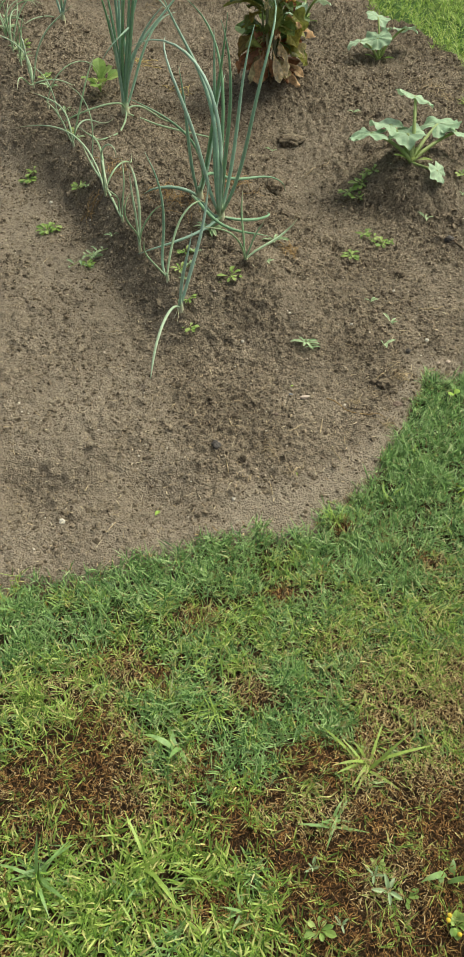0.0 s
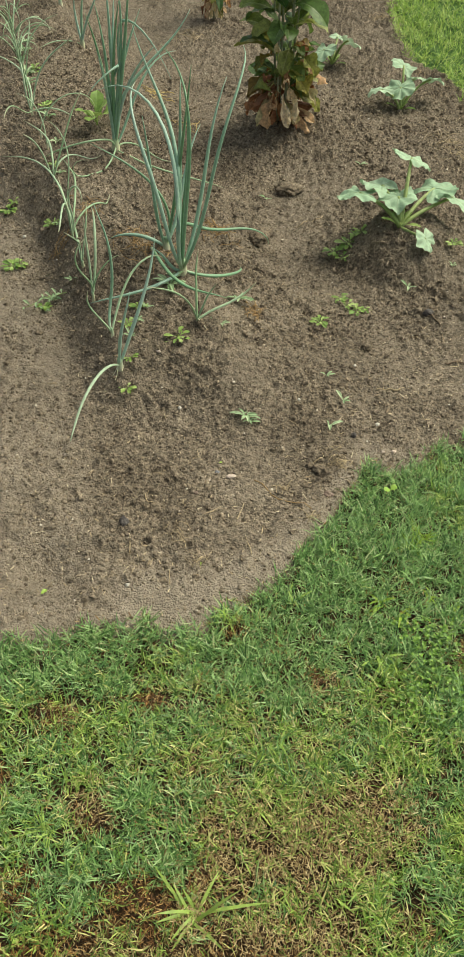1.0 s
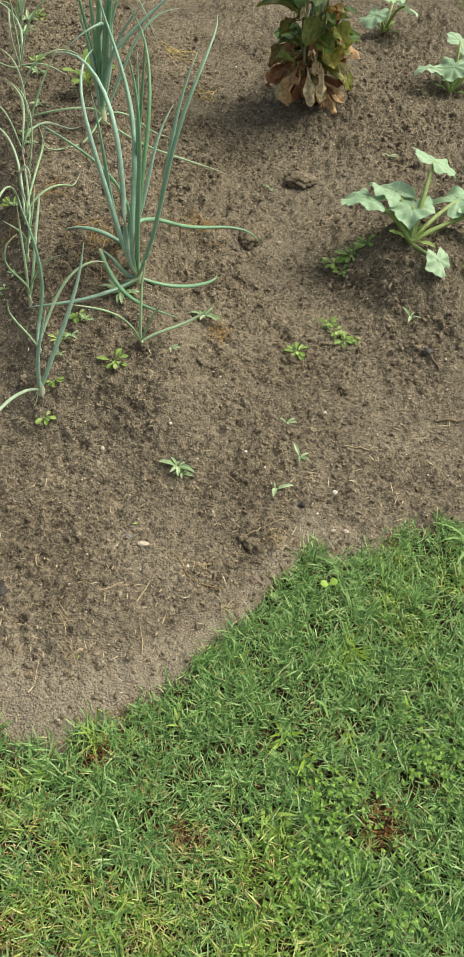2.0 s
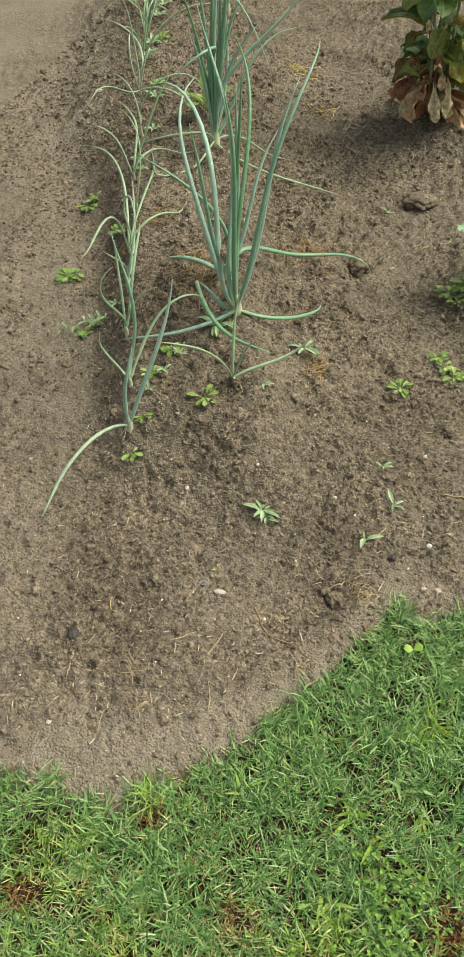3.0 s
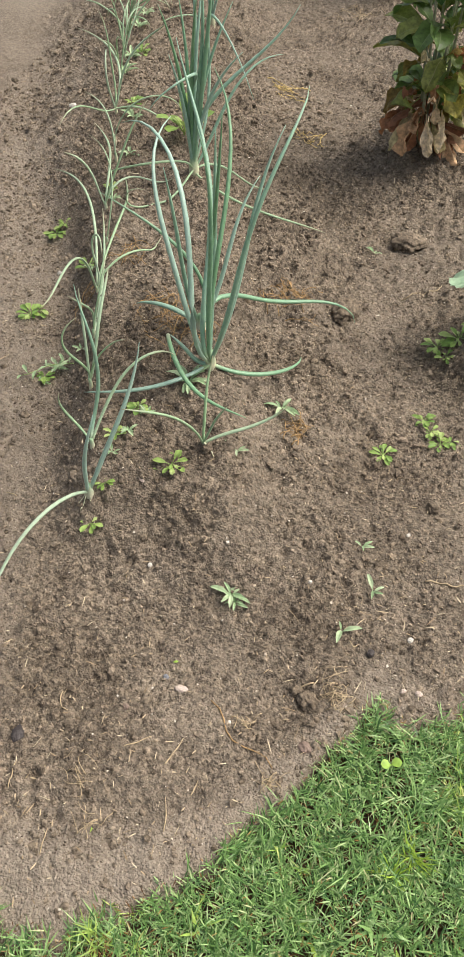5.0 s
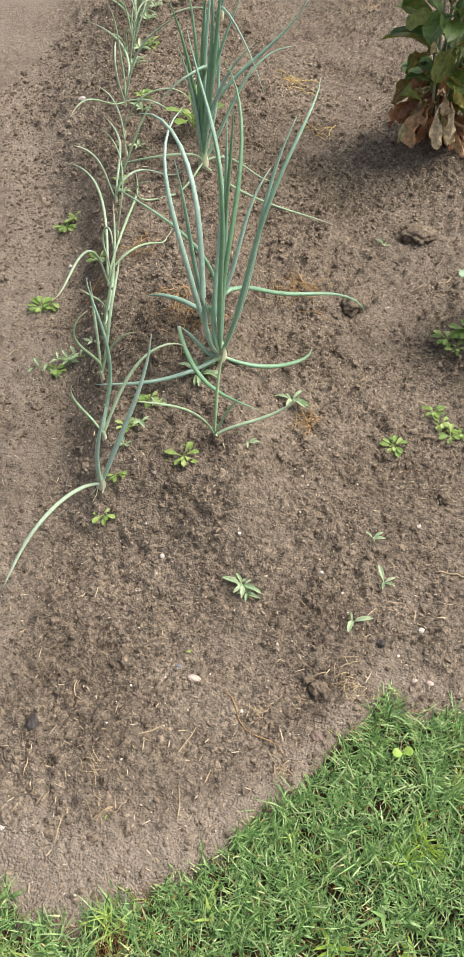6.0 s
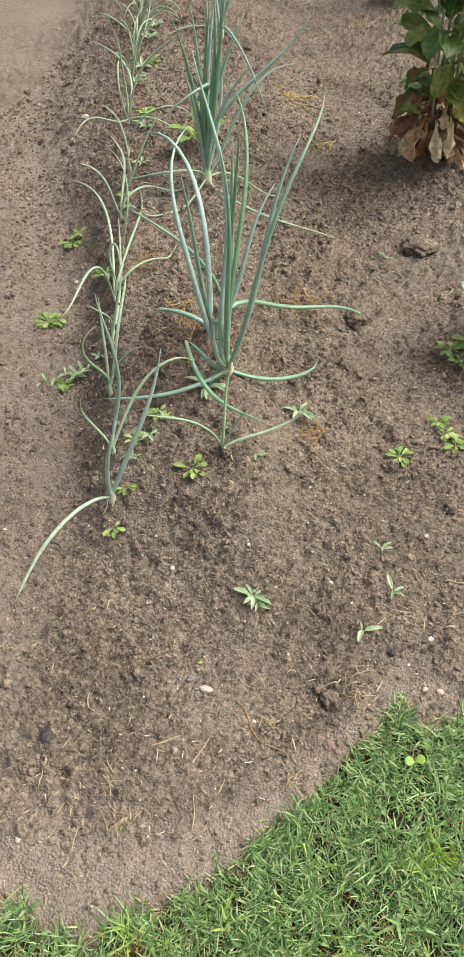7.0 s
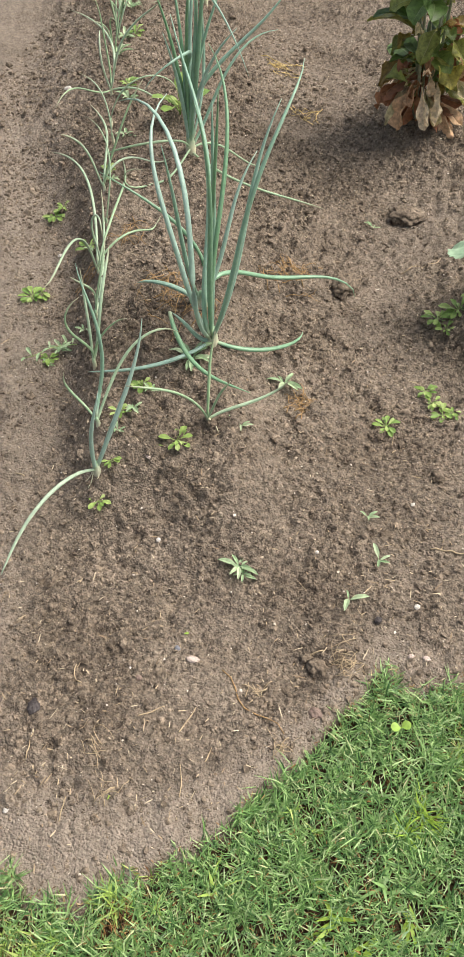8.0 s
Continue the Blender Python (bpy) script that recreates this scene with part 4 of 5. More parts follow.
weed(-0.47, 3.57, 0.125, 6, ROUND, "broad-leaved light-green weed beside the onions", 143, 62)


# ---- grassy weeds and tufts in the lawn ----
def tuft(x, y, count, length, width, mat, label, seed, rise=50, name="grass_tuft", category="grass tuft"):
    r = np.random.default_rng(seed)
    p = thing(name, on(x, y, 0.006), label, category)
    n = count
    az, up = r.uniform(0, 6.28, n), np.radians(r.uniform(rise - 30, rise + 25, n))
    root = np.stack([r.normal(0, 0.006, n), r.normal(0, 0.006, n), np.zeros(n)], -1)
    size = length * (0.3 + 0.85 * r.random(n))
    for lo in range(0, n, 1):
        v, f = blades(root[lo:lo + 1], az[lo:lo + 1], up[lo:lo + 1], size[lo:lo + 1], np.full(1, width), np.radians(r.uniform(20, 100, 1)), 7)
        part("blade", mesh_of("blade", v, f, mat), p)
    return p


WIDE = "coarse broad-bladed grass weed in the lawn"
for k, (x, y, n, length, width) in enumerate(((0.24, 0.70, 14, 0.11, 0.006), (0.16, 0.59, 13, 0.06, 0.006), (-0.14, 0.75, 6, 0.09, 0.011), (0.39, 1.42, 7, 0.05, 0.006), (0.67, 1.50, 8, 0.06, 0.006), (-0.39, 0.51, 14, 0.08, 0.007), (-0.20, 0.52, 14, 0.09, 0.006), (-0.02, 0.44, 12, 0.06, 0.006), (0.35, 0.48, 4, 0.07, 0.012), (0.60, 1.28, 8, 0.06, 0.007), (0.94, 1.98, 9, 0.09, 0.008), (-0.52, 1.10, 9, 0.06, 0.005))):
    tuft(x, y, n, length * 1.15, width, GRASS if k % 3 else GRASS_YELLOW, WIDE, 200 + k, 45)
for k, (x, y) in enumerate(((0.72, 1.47), (0.79, 1.42), (0.66, 1.40), (0.84, 1.53), (0.60, 1.43), (0.88, 1.62))):
    tuft(x, y, 7, 0.055, 0.007, GRASS_LIME, "low broad-bladed lime-green grass in the lawn", 280 + k, 25)
for k, (x, y) in enumerate(((0.71, 1.64), (0.69, 1.60), (-0.06, 0.83), (-0.10, 0.50), (0.25, 1.34))):
    tuft(x, y, 30, 0.062, 0.0026, GRASS_LIME if k < 2 else GRASS_YELLOW, "fine yellow-green grass tuft in the lawn", 230 + k, 55)
for k, (x, y, size, count) in enumerate(((0.24, 0.46, 0.030, 7), (0.27, 0.45, 0.026, 6), (0.22, 0.49, 0.022, 6), (0.23, 0.51, 0.018, 5), (0.11, 0.51, 0.024, 5), (0.11, 0.40, 0.03, 6), (0.15, 0.41, 0.018, 5))):
    weed(x, y, size, count, ROSETTE if k % 2 else NARROW, "grey-green weed in a bare patch of the lawn", 250 + k, 25, 0.008, "lawn weeds")
seedling = thing("seedling", on(0.64, 1.78, 0.02), "bright yellow-green two-leaved seedling in the grass", "seedling")
COTYLEDON = leaf_blade("leaf", 0.021, 0.019, BRIGHT, 20, 30, 0.1, 0.0, 0.55, 0.08)
for turn in (35, 200):
    part("leaf", COTYLEDON, seedling, place=pose(0, 0, 0.012, 0, -10, turn))
v, f, along = tube([(0, 0, -0.02), (0, 0, -0.005), (0.001, 0, 0.012)], [0.0012, 0.0012, 0.001], 6)
part("stem", mesh_of("stem", v, f, SQUASH_STEM, True, along=along), seedling)
# small yellow-flowered clump
flower = weed(0.35, 0.40, 0.03, 12, ROUND, "small leafy clump with tiny yellow flowers", 270, 35, 0.01, "lawn weeds")
for k in range(6):
    me = ball_mesh("flower", 0.004, 0.004, 0.003, PETAL, k, 0.1)
    part("flower", me, flower, "tiny yellow flower", place=pose(0.018 * math.cos(k * 2.3), 0.018 * math.sin(k * 2.3), 0.02 + 0.002 * k))


# ---- straw, twigs, stones ----
def straw_tuft(x, y, count, length, mat, label, seed, radius=0.001):
    """A tangle of thin withered strands lying on the soil."""
    r = np.random.default_rng(seed)
    p = thing("dry_straw", on(x, y), label, "straw", "withered straw")
    for k in range(count):
        s = np.linspace(0, 1, 8)
        a, bend, ln = r.normal(0.6 * seed, 1.2), r.uniform(-1.8, 1.8), length * r.uniform(0.3, 1.1)
        step = np.stack([np.cos(a + bend * s), np.sin(a + bend * s), 0 * s], -1) * ln / 7
        line = np.vstack([np.zeros(3), np.cumsum(step[1:], 0)]) + np.array([r.normal(0, 0.33 * length), r.normal(0, 0.33 * length), 0]) - step.sum(0) * 0.5
        line[:, 2] = ground_at(line[:, 0] + x, line[:, 1] + y) - p.matrix_basis.translation.z + 0.002 + r.uniform(0, 0.012) * np.sin(s * 3.1)
        v, f, along = tube(line, radius * np.interp(s, (0, 1), (1.1, 0.5)) * r.uniform(0.6, 1.4), 5)
        part("strand", mesh_of("strand", v, f, mat, True, along=along), p)
    return p


ROOTS = "tangle of withered orange-brown onion roots on soil"
for k, (x, y, n, length) in enumerate(((-0.15, 4.00, 9, 0.09), (-0.34, 4.32, 14, 0.10), (0.07, 3.05, 14, 0.09), (-0.19, 2.71, 16, 0.10), (-0.12, 2.66, 10, 0.10), (0.23, 2.53, 12, 0.06), (-0.38, 2.91, 10, 0.08), (0.05, 3.0, 6, 0.12), (-0.45, 2.78, 6, 0.07))):
    straw_tuft(x, y, n * 2 if k > 1 else n + 4, length, ORANGE_STRAW if k > 1 else YELLOW_STRAW, ROOTS if k > 1 else "tangle of bright yellow dry straw on soil", 300 + k, 0.0012 if k > 1 else 0.0016)
PALE = "small heap of dry pale straw"
for k, (x, y, n, length) in enumerate(((0.51, 1.88, 24, 0.04), (0.50, 1.90, 10, 0.06), (0.43, 1.69, 14, 0.04), (0.36, 1.77, 10, 0.035), (1.01, 3.97, 26, 0.12), (1.06, 3.85, 14, 0.10), (0.78, 5.55, 20, 0.10), (0.92, 4.75, 14, 0.09), (-0.26, 5.16, 18, 0.12), (0.10, 1.58, 8, 0.05), (0.15, 1.51, 7, 0.05), (0.82, 4.5, 8, 0.09))):
    straw_tuft(x, y, n + 3, length, STRAW, PALE, 330 + k, 0.0008 if y < 3 else 0.001)


def stick(x, y, length, turn, bend, radius, mat, label, name="twig"):
    s = np.linspace(0, 1, 9)
    a = radians(turn) + bend * s + 0.45 * np.sin(s * 9 + x * 50) * min(1.0, max(0.12, (length - 0.07) / 0.06))
    line = np.vstack([np.zeros(3), np.cumsum(np.stack([np.cos(a), np.sin(a), 0 * a], -1)[1:] * length / 8, 0)])
    base = on(x, y)
    line[:, 2] = ground_at(line[:, 0] + x, line[:, 1] + y) - base.z + radius * 0.8 + 0.001
    v, f, along = tube(line, radius * np.interp(s, (0, 0.5, 1), (0.8, 1.0, 0.55)), 6)
    return solid(name, mesh_of(name, v, f, mat, True, along=along), base, label, name, "twigs and stalks")


for x, y, length, turn, bend in ((0.00, 1.72, 0.05, 250, 1.8), (0.16, 1.655, 0.055, 40, 0.1), (0.245, 1.65, 0.06, 75, 0.05), (-0.01, 1.515, 0.05, 95, 0.1), (0.31, 1.615, 0.028, 85, 0.0), (0.29, 1.535, 0.06, 100, 0.3), (0.10, 1.43, 0.045, 95, 0.1)):
    stick(x, y, length, turn, bend, 0.0014, STRAW, "thin dry stalk lying on bare soil", "stalk")
for x, y, length, turn, bend, r in ((0.62, 2.21, 0.09, 5, 0.2, 0.002), (0.36, 3.20, 0.14, 20, 0.5, 0.002), (0.80, 2.62, 0.07, 320, -0.3, 0.003), (0.84, 2.36, 0.08, 10, 0.2, 0.003), (-0.33, 2.13, 0.03, 170, 0.1, 0.0015), (0.46, 1.90, 0.05, 200, 0.4, 0.002)):
    stick(x, y, length, turn, bend, r, BARK if r > 0.0025 else STRAW, "crooked dry twig on the soil")

stick(0.28, 1.80, 0.19, 318, 0.4, 0.0016, ORANGE_STRAW, "brown runner stem lying along the lawn edge", "runner")

for k, (x, y, rx, ry, rz, mat, label) in enumerate((
        (0.22, 1.80, 0.014, 0.007, 0.0035, PALE_STONE, "smooth pale pinkish flat stone"), (0.18, 1.815, 0.005, 0.008, 0.003, SLATE, "small blue-grey slate chip"),
        (-0.04, 1.61, 0.015, 0.011, 0.006, CHAR, "black lump of charred wood"), (0.55, 2.00, 0.007, 0.009, 0.006, CHAR, "small black charred lump"), (0.81, 2.63, 0.018, 0.014, 0.012, CHAR, "dark charred lump beside a twig"),
        (0.00, 1.42, 0.006, 0.005, 0.004, WHITE_STONE, "small whitish pebble on soil"), (0.63, 1.94, 0.005, 0.006, 0.004, PALE_STONE, "small pinkish pebble on soil"), (0.66, 1.945, 0.007, 0.006, 0.004, PALE_STONE, "small pinkish pebble on soil"),
        (0.48, 1.77, 0.011, 0.014, 0.007, RED_STONE, "reddish-brown flat stone at the lawn's edge"), (0.62, 2.06, 0.006, 0.006, 0.004, WHITE_STONE, "small whitish pebble on soil"), (0.05, 2.04, 0.005, 0.005, 0.004, WHITE_STONE, "small whitish pebble on soil"),
        (-0.98, 3.76, 0.013, 0.011, 0.007, WHITE_STONE, "bright white stone on the path"), (-0.63, 2.94, 0.007, 0.006, 0.004, WHITE_STONE, "small white stone on the path"), (0.56, 2.32, 0.004, 0.005, 0.003, WHITE_STONE, "small whitish pebble on soil"),
        (0.39, 2.11, 0.004, 0.004, 0.003, WHITE_STONE, "small whitish pebble on soil"), (-0.03, 2.20, 0.004, 0.008, 0.003, PALE_STONE, "small pinkish pebble on soil"), (-0.43, 1.36, 0.008, 0.007, 0.005, WHITE_STONE, "small whitish pebble on soil"), (0.13, 1.73, 0.006, 0.006, 0.004, RED_STONE, "small reddish pebble on soil"))):
    solid("stone", ball_mesh("stone", rx, ry, rz, mat, k, 0.28), Matrix.Translation(on(x, y, 0.003 if mat is CHAR else -0.001)) @ pose(0, 0, 0, 0, 0, k * 53), label, "stone", "loose stones")
for k, (x, y, rx, ry, rz) in enumerate(((0.32, 3.48, 0.056, 0.044, 0.019), (0.222, 3.06, 0.052, 0.032, 0.026), (0.46, 1.865, 0.024, 0.018, 0.014), (0.43, 1.88, 0.014, 0.012, 0.010), (0.08, 2.32, 0.016, 0.012, 0.010), (0.36, 2.44, 0.012, 0.01, 0.007), (0.83, 2.66, 0.02, 0.018, 0.014), (0.60, 2.42, 0.016, 0.012, 0.009), (0.52, 2.22, 0.018, 0.012, 0.008), (0.16, 1.76, 0.014, 0.011, 0.008))):
    solid("soil_clod", ball_mesh("soil_clod", rx, ry, rz, CRUMB, 40 + k, 0.32), Matrix.Translation(on(x, y, 0.002 if k == 1 else -0.004)) @ pose(0, 0, 0, 0, 0, k * 71), "knobbly dry clod of earth" if k == 0 else "knobbly dark clod of earth", "soil clod", "soil clods")


SCRAP = leaf_blade("leaf_scrap", 0.022, 0.011, BRIGHT, 8, 20, 0.3, 0.2, 0.5, 0.05, 4, 0.1)
for x, y, turn, size, label in ((-0.20, 1.375, 60, 1.0, "small yellow-green leaf scrap on bare soil"), (0.168, 1.49, 85, 0.9, "short piece of green grass blade on soil"), (0.18, 1.85, 30, 0.5, "small green leaf scrap on bare soil")):
    solid("leaf_scrap", SCRAP, Matrix.Translation(on(x, y, 0.004)) @ pose(0, 0, 0, 0, 0, turn) @ Matrix.Diagonal((size, size * (0.4 if turn == 85 else 1), size, 1)), label, "leaf scrap", "leaf scraps")


# ---- what nobody could count ----
def scatter(n, x0, x1, y0, y1):
    return rng.uniform(x0, x1, n), rng.uniform(y0, y1, n)


def build_crumbs():
    x, y = scatter(200000, -1.4, 1.3, 1.15, 4.6)
    path = (x + 0.4 * (y - 2.55)) < -0.45
    rough = np.clip(0.30 + land(x, y) * 3 + 1.2 * ramp(0.34, 0.56, fbm(x * 6, y * 6, 21, 3)), 0, 1.2)
    keep = (lawn_depth(x, y) < -0.01) & (rng.random(len(x)) < rough * np.interp(y, (1.2, 3, 5), (0.9, 0.8, 0.6)) * np.where(path, 0.85, 1.0))
    x, y = x[keep], y[keep]
    size = np.clip(0.0023 * np.exp(rng.normal(0, 0.55, len(x))), 0.0015, 0.0105) * np.interp(y, (2, 4), (1, 1.4))
    z = ground_at(x, y) + size * 0.05
    for m, shape, mat, name, label in ((size < 0.0048, 1, FINE_CRUMB, "soil_crumbs", "loose fine crumbs of brown garden soil"), (size >= 0.0048, 0, CRUMB, "soil_lumps", "loose small lumps of brown garden soil")):
        v, f = lumps(np.stack([x, y, z], -1)[m], size[m], 0.75, shape)
        tagged(new(name, mesh_of(name, v, f, mat, False)), label, "soil", kind="stuff")
    x, y = scatter(15000, -1.4, 1.3, 1.2, 4.8)
    keep = lawn_depth(x, y) < -0.02
    x, y = x[keep], y[keep]
    size = np.clip(0.0012 * np.exp(rng.normal(0, 0.55, len(x))), 0.0006, 0.005)
    v, f = lumps(np.stack([x, y, ground_at(x, y) + size * 0.4], -1), size, 0.6, 1)
    tagged(new("grit", mesh_of("grit", v, f, PEBBLE)), "scattered pale grit and tiny pebbles", "grit", kind="stuff")


def build_litter():
    x, y = scatter(8000, -1.4, 1.3, 1.2, 4.6)
    keep = (lawn_depth(x, y) < 0.02) & (rng.random(len(x)) < 0.25 + 0.75 * ramp(-0.9, -0.1, lawn_depth(x, y)))
    x, y = x[keep], y[keep]
    n = len(x)
    root = np.stack([x, y, ground_at(x, y) + 0.006], -1)
    v, f = blades(root, rng.uniform(0, 6.28, n), np.radians(rng.uniform(-4, 10, n)), np.clip(0.0095 * np.exp(rng.normal(0, 0.6, n)), 0.004, 0.04), rng.uniform(0.0010, 0.0027, n), np.radians(rng.uniform(-5, 14, n)))
    tagged(new("straw_litter", mesh_of("straw_litter", v, f, STRAW)), "short bits of dry straw strewn over soil", "straw", kind="stuff")


BROWN = ((-0.33, 0.72, 0.10), (-0.27, 0.62, 0.08), (0.26, 0.59, 0.14), (0.33, 0.47, 0.14), (0.07, 0.59, 0.10), (0.16, 0.44, 0.10), (0.22, 0.36, 0.13), (-0.06, 0.60, 0.05), (0.45, 0.60, 0.12), (-0.09, 1.06, 0.04), (-0.24, 0.93, 0.05), (0.02, 0.86, 0.04), (0.13, 0.74, 0.04), (0.80, 1.29, 0.05), (0.26, 1.32, 0.03), (0.20, 0.98, 0.035), (0.10, 1.12, 0.03), (0.47, 1.20, 0.05), (0.56, 0.9, 0.08))


def worn(x, y):
    """How brown and thin the lawn is, from 0 to 1."""
    w = 0
    for bx, by, r in BROWN:
        w = w + np.exp(-((x - bx) ** 2 + (y - by) ** 2) / r ** 2)
    w = w * (0.15 + 2.2 * fbm(x * 16, y * 16, 31, 3)) + 0.85 * ramp(1.25, 0.7, y) * ramp(0.36, 0.66, fbm(x * 11, y * 11, 33, 3))
    return ramp(0.08, 1.05, w + 0.35 * (fbm(x * 45, y * 45, 35, 2) - 0.37))


def shoots(x, y, z, leaves, length, width, rise, spread_out):
    """Creeping grass: every shoot a short stem with leaves that fan out in turn."""
    n = len(x)
    az0 = rng.uniform(0, 6.28, n)
    stem_az, stem_up = rng.uniform(0, 6.28, n), np.radians(rng.uniform(*rise, n))
    stem_len = length * rng.uniform(0.3, 1.0, n)
    k = np.tile(np.arange(leaves), n)
    i = np.repeat(np.arange(n), leaves)
    u = (k + 0.4) / leaves
    root = np.stack([x[i] + stem_len[i] * u * np.cos(stem_up[i]) * np.cos(stem_az[i]), y[i] + stem_len[i] * u * np.cos(stem_up[i]) * np.sin(stem_az[i]), z[i] + stem_len[i] * u * np.sin(stem_up[i])], -1)
    az = az0[i] + k * 3.3 + rng.normal(0, spread_out, n * leaves)
    up = np.radians(rng.uniform(5, 60, n * leaves)) + u * 0.3
    ln = length[i] * rng.uniform(0.55, 1.15, n * leaves)
    return blades(root, az, up, ln, width[i] * rng.uniform(0.75, 1.2, n * leaves), np.radians(rng.uniform(0, 40, n * leaves)), 3)


def build_lawn():
    # the lawn in front of the bed
    x, y = scatter(52000, -0.95, 1.25, 0.22, 2.2)
    d = lawn_depth(x, y)
    w = worn(x, y)
    keep = (d > -0.012 + 0.03 * rng.random(len(x))) & (y < 2.2) & (rng.random(len(x)) < (1.0 - 0.76 * w) * (0.5 - 0.2 * ramp(1.0, 0.7, y) + 0.5 * ramp(0.28, 0.46, fbm(x * 30, y * 30, 75, 2))))
    x, y, w = x[keep], y[keep], w[keep]
    z = ground_at(x, y) - 0.002
    patch = fbm(x * 6, y * 6, 41, 3) + 0.5 * (fbm(x * 25, y * 25, 43, 2) - 0.37) + 0.35 * rng.random(len(x)) - 0.05 + 0.35 * w + 0.12 * ramp(1.3, 0.5, y)
    yellow = patch + 0.22 * ramp(0.74, 0.56, y) * ramp(0.1, -0.06, x) + 0.20 * np.exp(-((x - 0.38) / 0.35) ** 2 - ((y - 1.0) / 0.30) ** 2) > 0.78 + 0.10 * ramp(1.15, 1.4, y)
    for mask, mat, name, label in ((~yellow, GRASS, "lawn_grass", "short creeping blue-green lawn grass"), (yellow, GRASS_YELLOW, "yellow_lawn_grass", "yellowing creeping lawn grass")):
        m = mask
        n = m.sum()
        grow = 0.50 + 0.75 * fbm(x[m] * 9, y[m] * 9, 71, 3) + 0.6 * fbm(x[m] * 30, y[m] * 30, 73, 2) + 0.18 * ramp(0.62, 0.42, y[m])
        length = rng.uniform(0.021, 0.040, n) * grow * (1 - 0.2 * w[m])
        v, f = shoots(x[m], y[m], z[m], 7, length, 0.0025 * np.sqrt(grow) * (1 + 0.4 * ramp(0.74, 0.56, y[m]) * ramp(0.1, -0.06, x[m])), (8, 60), 0.5)
        tagged(new(name, mesh_of(name, v, f, mat)), label, "grass", kind="stuff")
    # dead leaves and stems in the worn places: rust-brown, and bleached to straw
    x, y = scatter(230000, -0.62, 0.98, 0.22, 2.0)
    keep = (lawn_depth(x, y) > -0.01) & (rng.random(len(x)) < 0.08 + 0.80 * worn(x, y) + 0.60 * np.exp(-((x - 0.40) / 0.19) ** 2 - ((y - 0.84) / 0.13) ** 2) + 0.16 * np.exp(-((x - 0.36) / 0.3) ** 2 - ((y - 1.05) / 0.25) ** 2))
    x, y = x[keep], y[keep]
    pale = fbm(x * 7, y * 7, 51, 3) + 0.22 * rng.random(len(x)) + 0.55 * np.exp(-((x - 0.40) ** 2 + (y - 0.86) ** 2) / 0.24 ** 2) > 0.67
    for m, mat, name, label in ((~pale, DEAD, "dead_grass", "dead rust-brown grass thatch in the lawn"), (pale, DEAD_STRAW, "bleached_grass", "bleached straw-coloured dead grass in the lawn")):
        n = m.sum()
        root = np.stack([x[m], y[m], ground_at(x[m], y[m]) + rng.uniform(0, 0.022, n)], -1)
        v, f = blades(root, rng.uniform(0, 6.28, n), np.radians(rng.uniform(-5, 60, n)), rng.uniform(0.006, 0.019, n), rng.uniform(0.0008, 0.0019, n), np.radians(rng.uniform(-90, 140, n)), 4)
        tagged(new(name, mesh_of(name, v, f, mat)), label, "dead grass", kind="stuff")
    # the sunny lawn beyond the bed
    x, y = scatter(13000, 0.6, 2.6, 2.6, 6.6)
    keep = (lawn_depth(x, y) > -0.03) & (x < 0.95 + 0.32 * y)
    x, y = x[keep], y[keep]
    n = len(x)
    v, f = shoots(x, y, ground_at(x, y) - 0.002, 4, rng.uniform(0.028, 0.058, n), np.full(n, 0.0044), (40, 85), 0.6)
    tagged(new("far_lawn_grass", mesh_of("far_lawn_grass", v, f, GRASS_FAR)), "bright yellow-green lawn grass beyond the bed", "grass", kind="stuff")


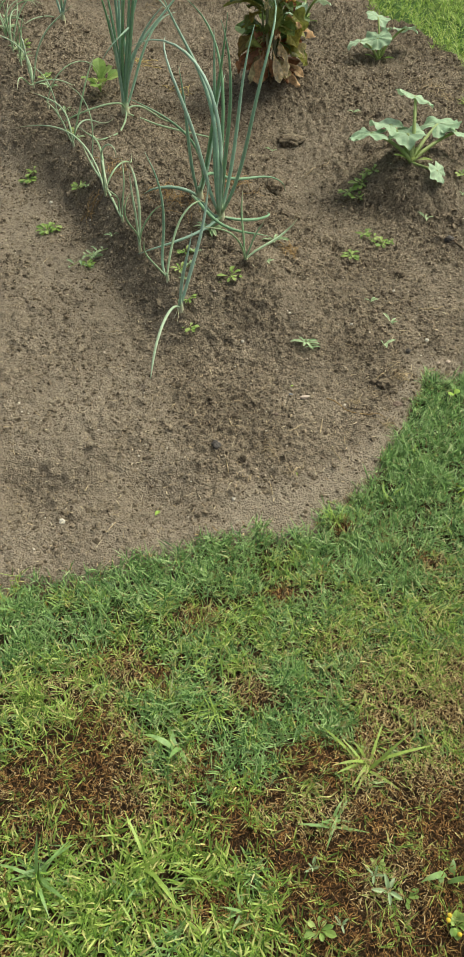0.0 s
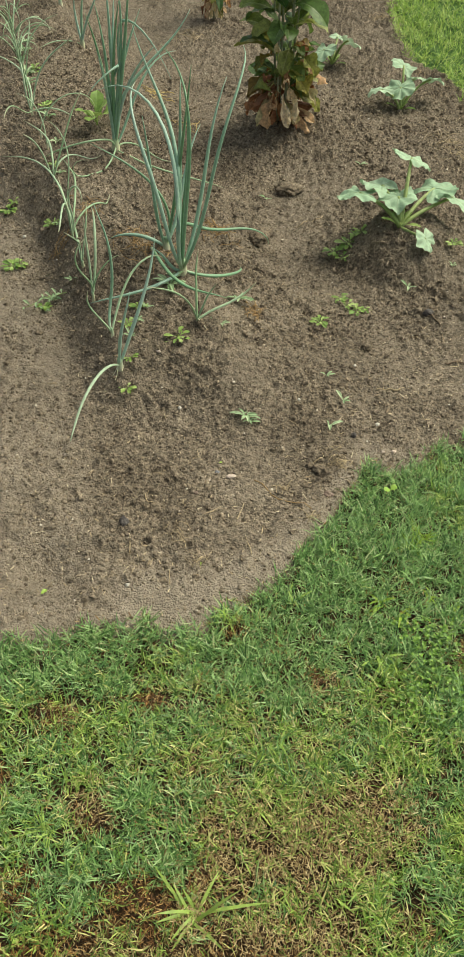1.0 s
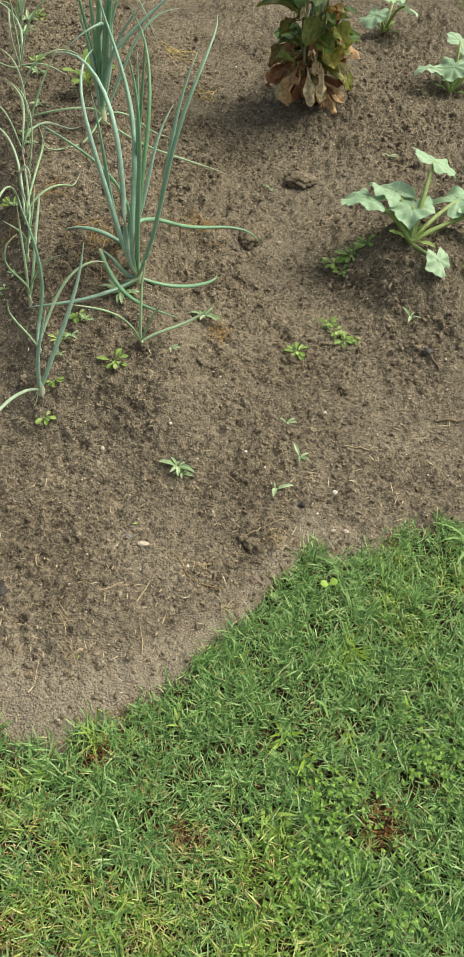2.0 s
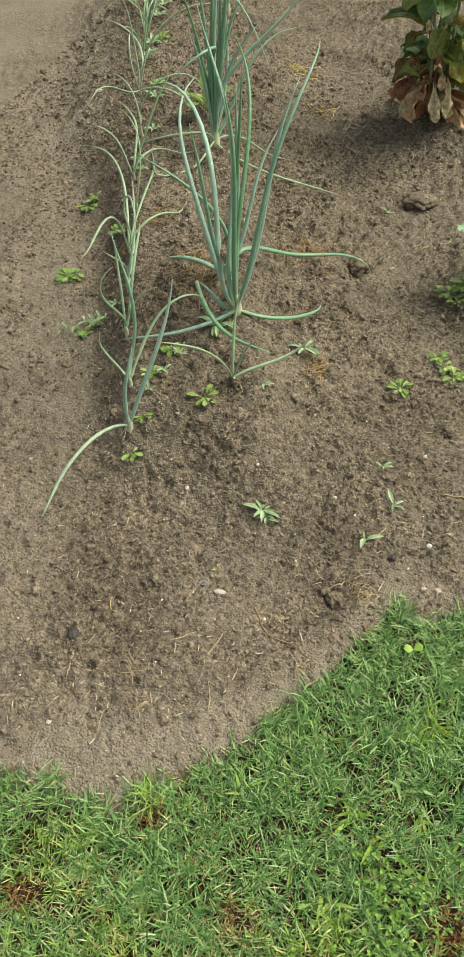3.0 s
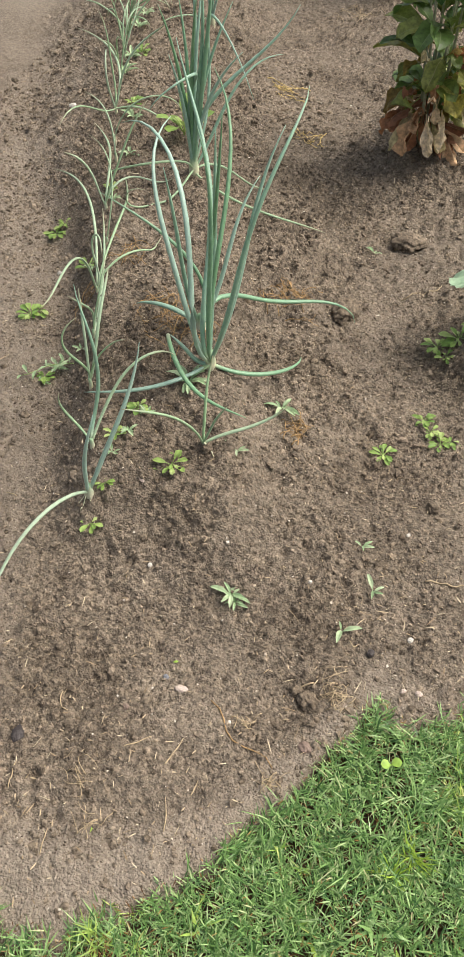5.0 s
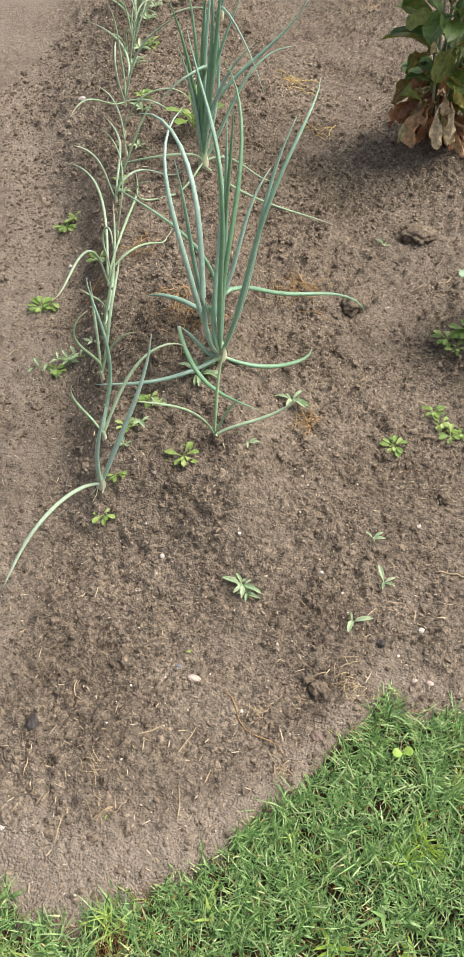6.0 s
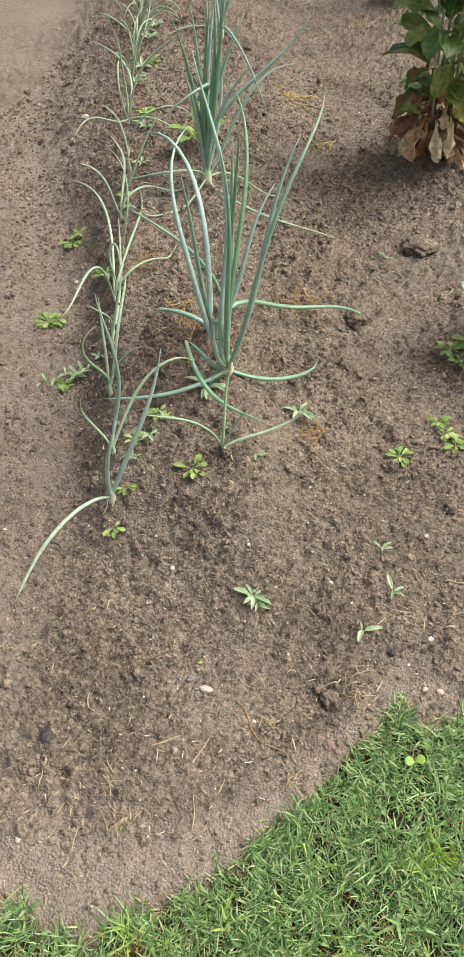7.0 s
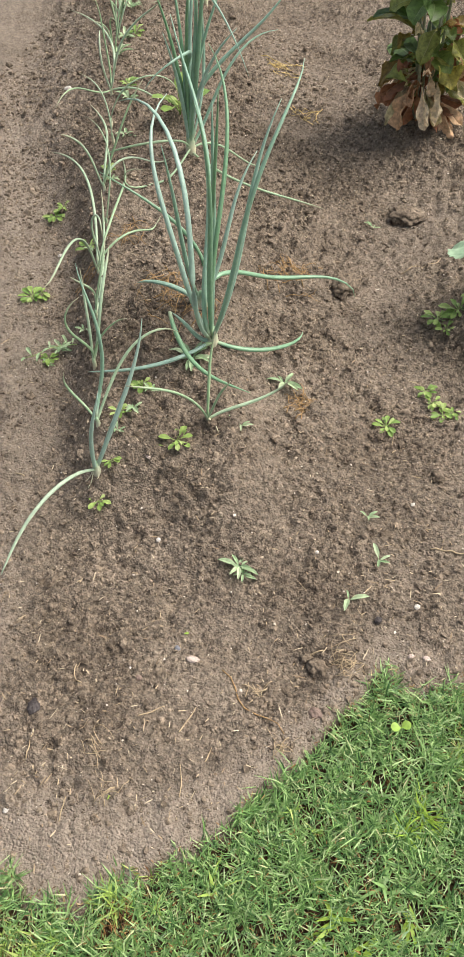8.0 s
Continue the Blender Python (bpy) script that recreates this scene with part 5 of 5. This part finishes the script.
def build_outer_lawn():
    """Thinner grass on the lawn all round, past the stretch beside the bed."""
    x, y = scatter(34000, -5, 5.5, -3, 9.5)
    inner = (x > -0.95) & (x < 1.25) & (y > 0.22) & (y < 2.2)
    keep = (lawn_depth(x, y) > -0.02) & ~inner & ~((y > 2.6) & (x < 0.95 + 0.32 * y) & (y < 6.6))
    x, y = x[keep], y[keep]
    n = len(x)
    fade = np.exp(-np.clip(np.maximum(np.abs(x) - 3, np.abs(y - 3) - 4), 0, 50))
    root = np.stack([x, y, ground_at(x, y) * fade - 0.004], -1)
    v, f = blades(root, rng.uniform(0, 6.28, n), np.radians(rng.uniform(25, 80, n)), rng.uniform(0.04, 0.09, n), rng.uniform(0.006, 0.012, n), np.radians(rng.uniform(10, 70, n)), 3)
    tagged(new("outer_lawn_grass", mesh_of("outer_lawn_grass", v, f, GRASS_YELLOW)), "lawn grass spreading round the garden bed", "grass", kind="stuff")


def build_clover():
    c = ((0.72, 1.33, 0.06), (0.70, 1.25, 0.06), (0.90, 1.44, 0.06), (0.82, 1.20, 0.08), (0.66, 1.17, 0.06), (-0.48, 0.42, 0.07))
    pts = np.vstack([np.stack([rng.normal(cx, r * 0.75, 90), rng.normal(cy, r * 0.75, 90)], -1) for cx, cy, r in c])
    x, y = pts[:, 0], pts[:, 1]
    n = len(x)
    i = np.repeat(np.arange(n), 3)
    az = rng.uniform(0, 6.28, n)[i] + np.tile(np.arange(3) * 2.094, n)
    hz = (ground_at(x, y) + rng.uniform(0.016, 0.036, n))[i]
    v, f = blades(np.stack([x[i], y[i], hz], -1), az, np.radians(rng.uniform(0, 35, 3 * n)), rng.uniform(0.0045, 0.0085, n)[i], rng.uniform(0.004, 0.007, n)[i], np.radians(rng.uniform(0, 40, 3 * n)), 5)
    tagged(new("clover_patch", mesh_of("clover_patch", v, f, CLOVER)), "yellow-green clover leaflets spreading in the lawn", "clover", kind="stuff")


build_crumbs()
build_litter()
build_lawn()
build_outer_lawn()
build_clover()
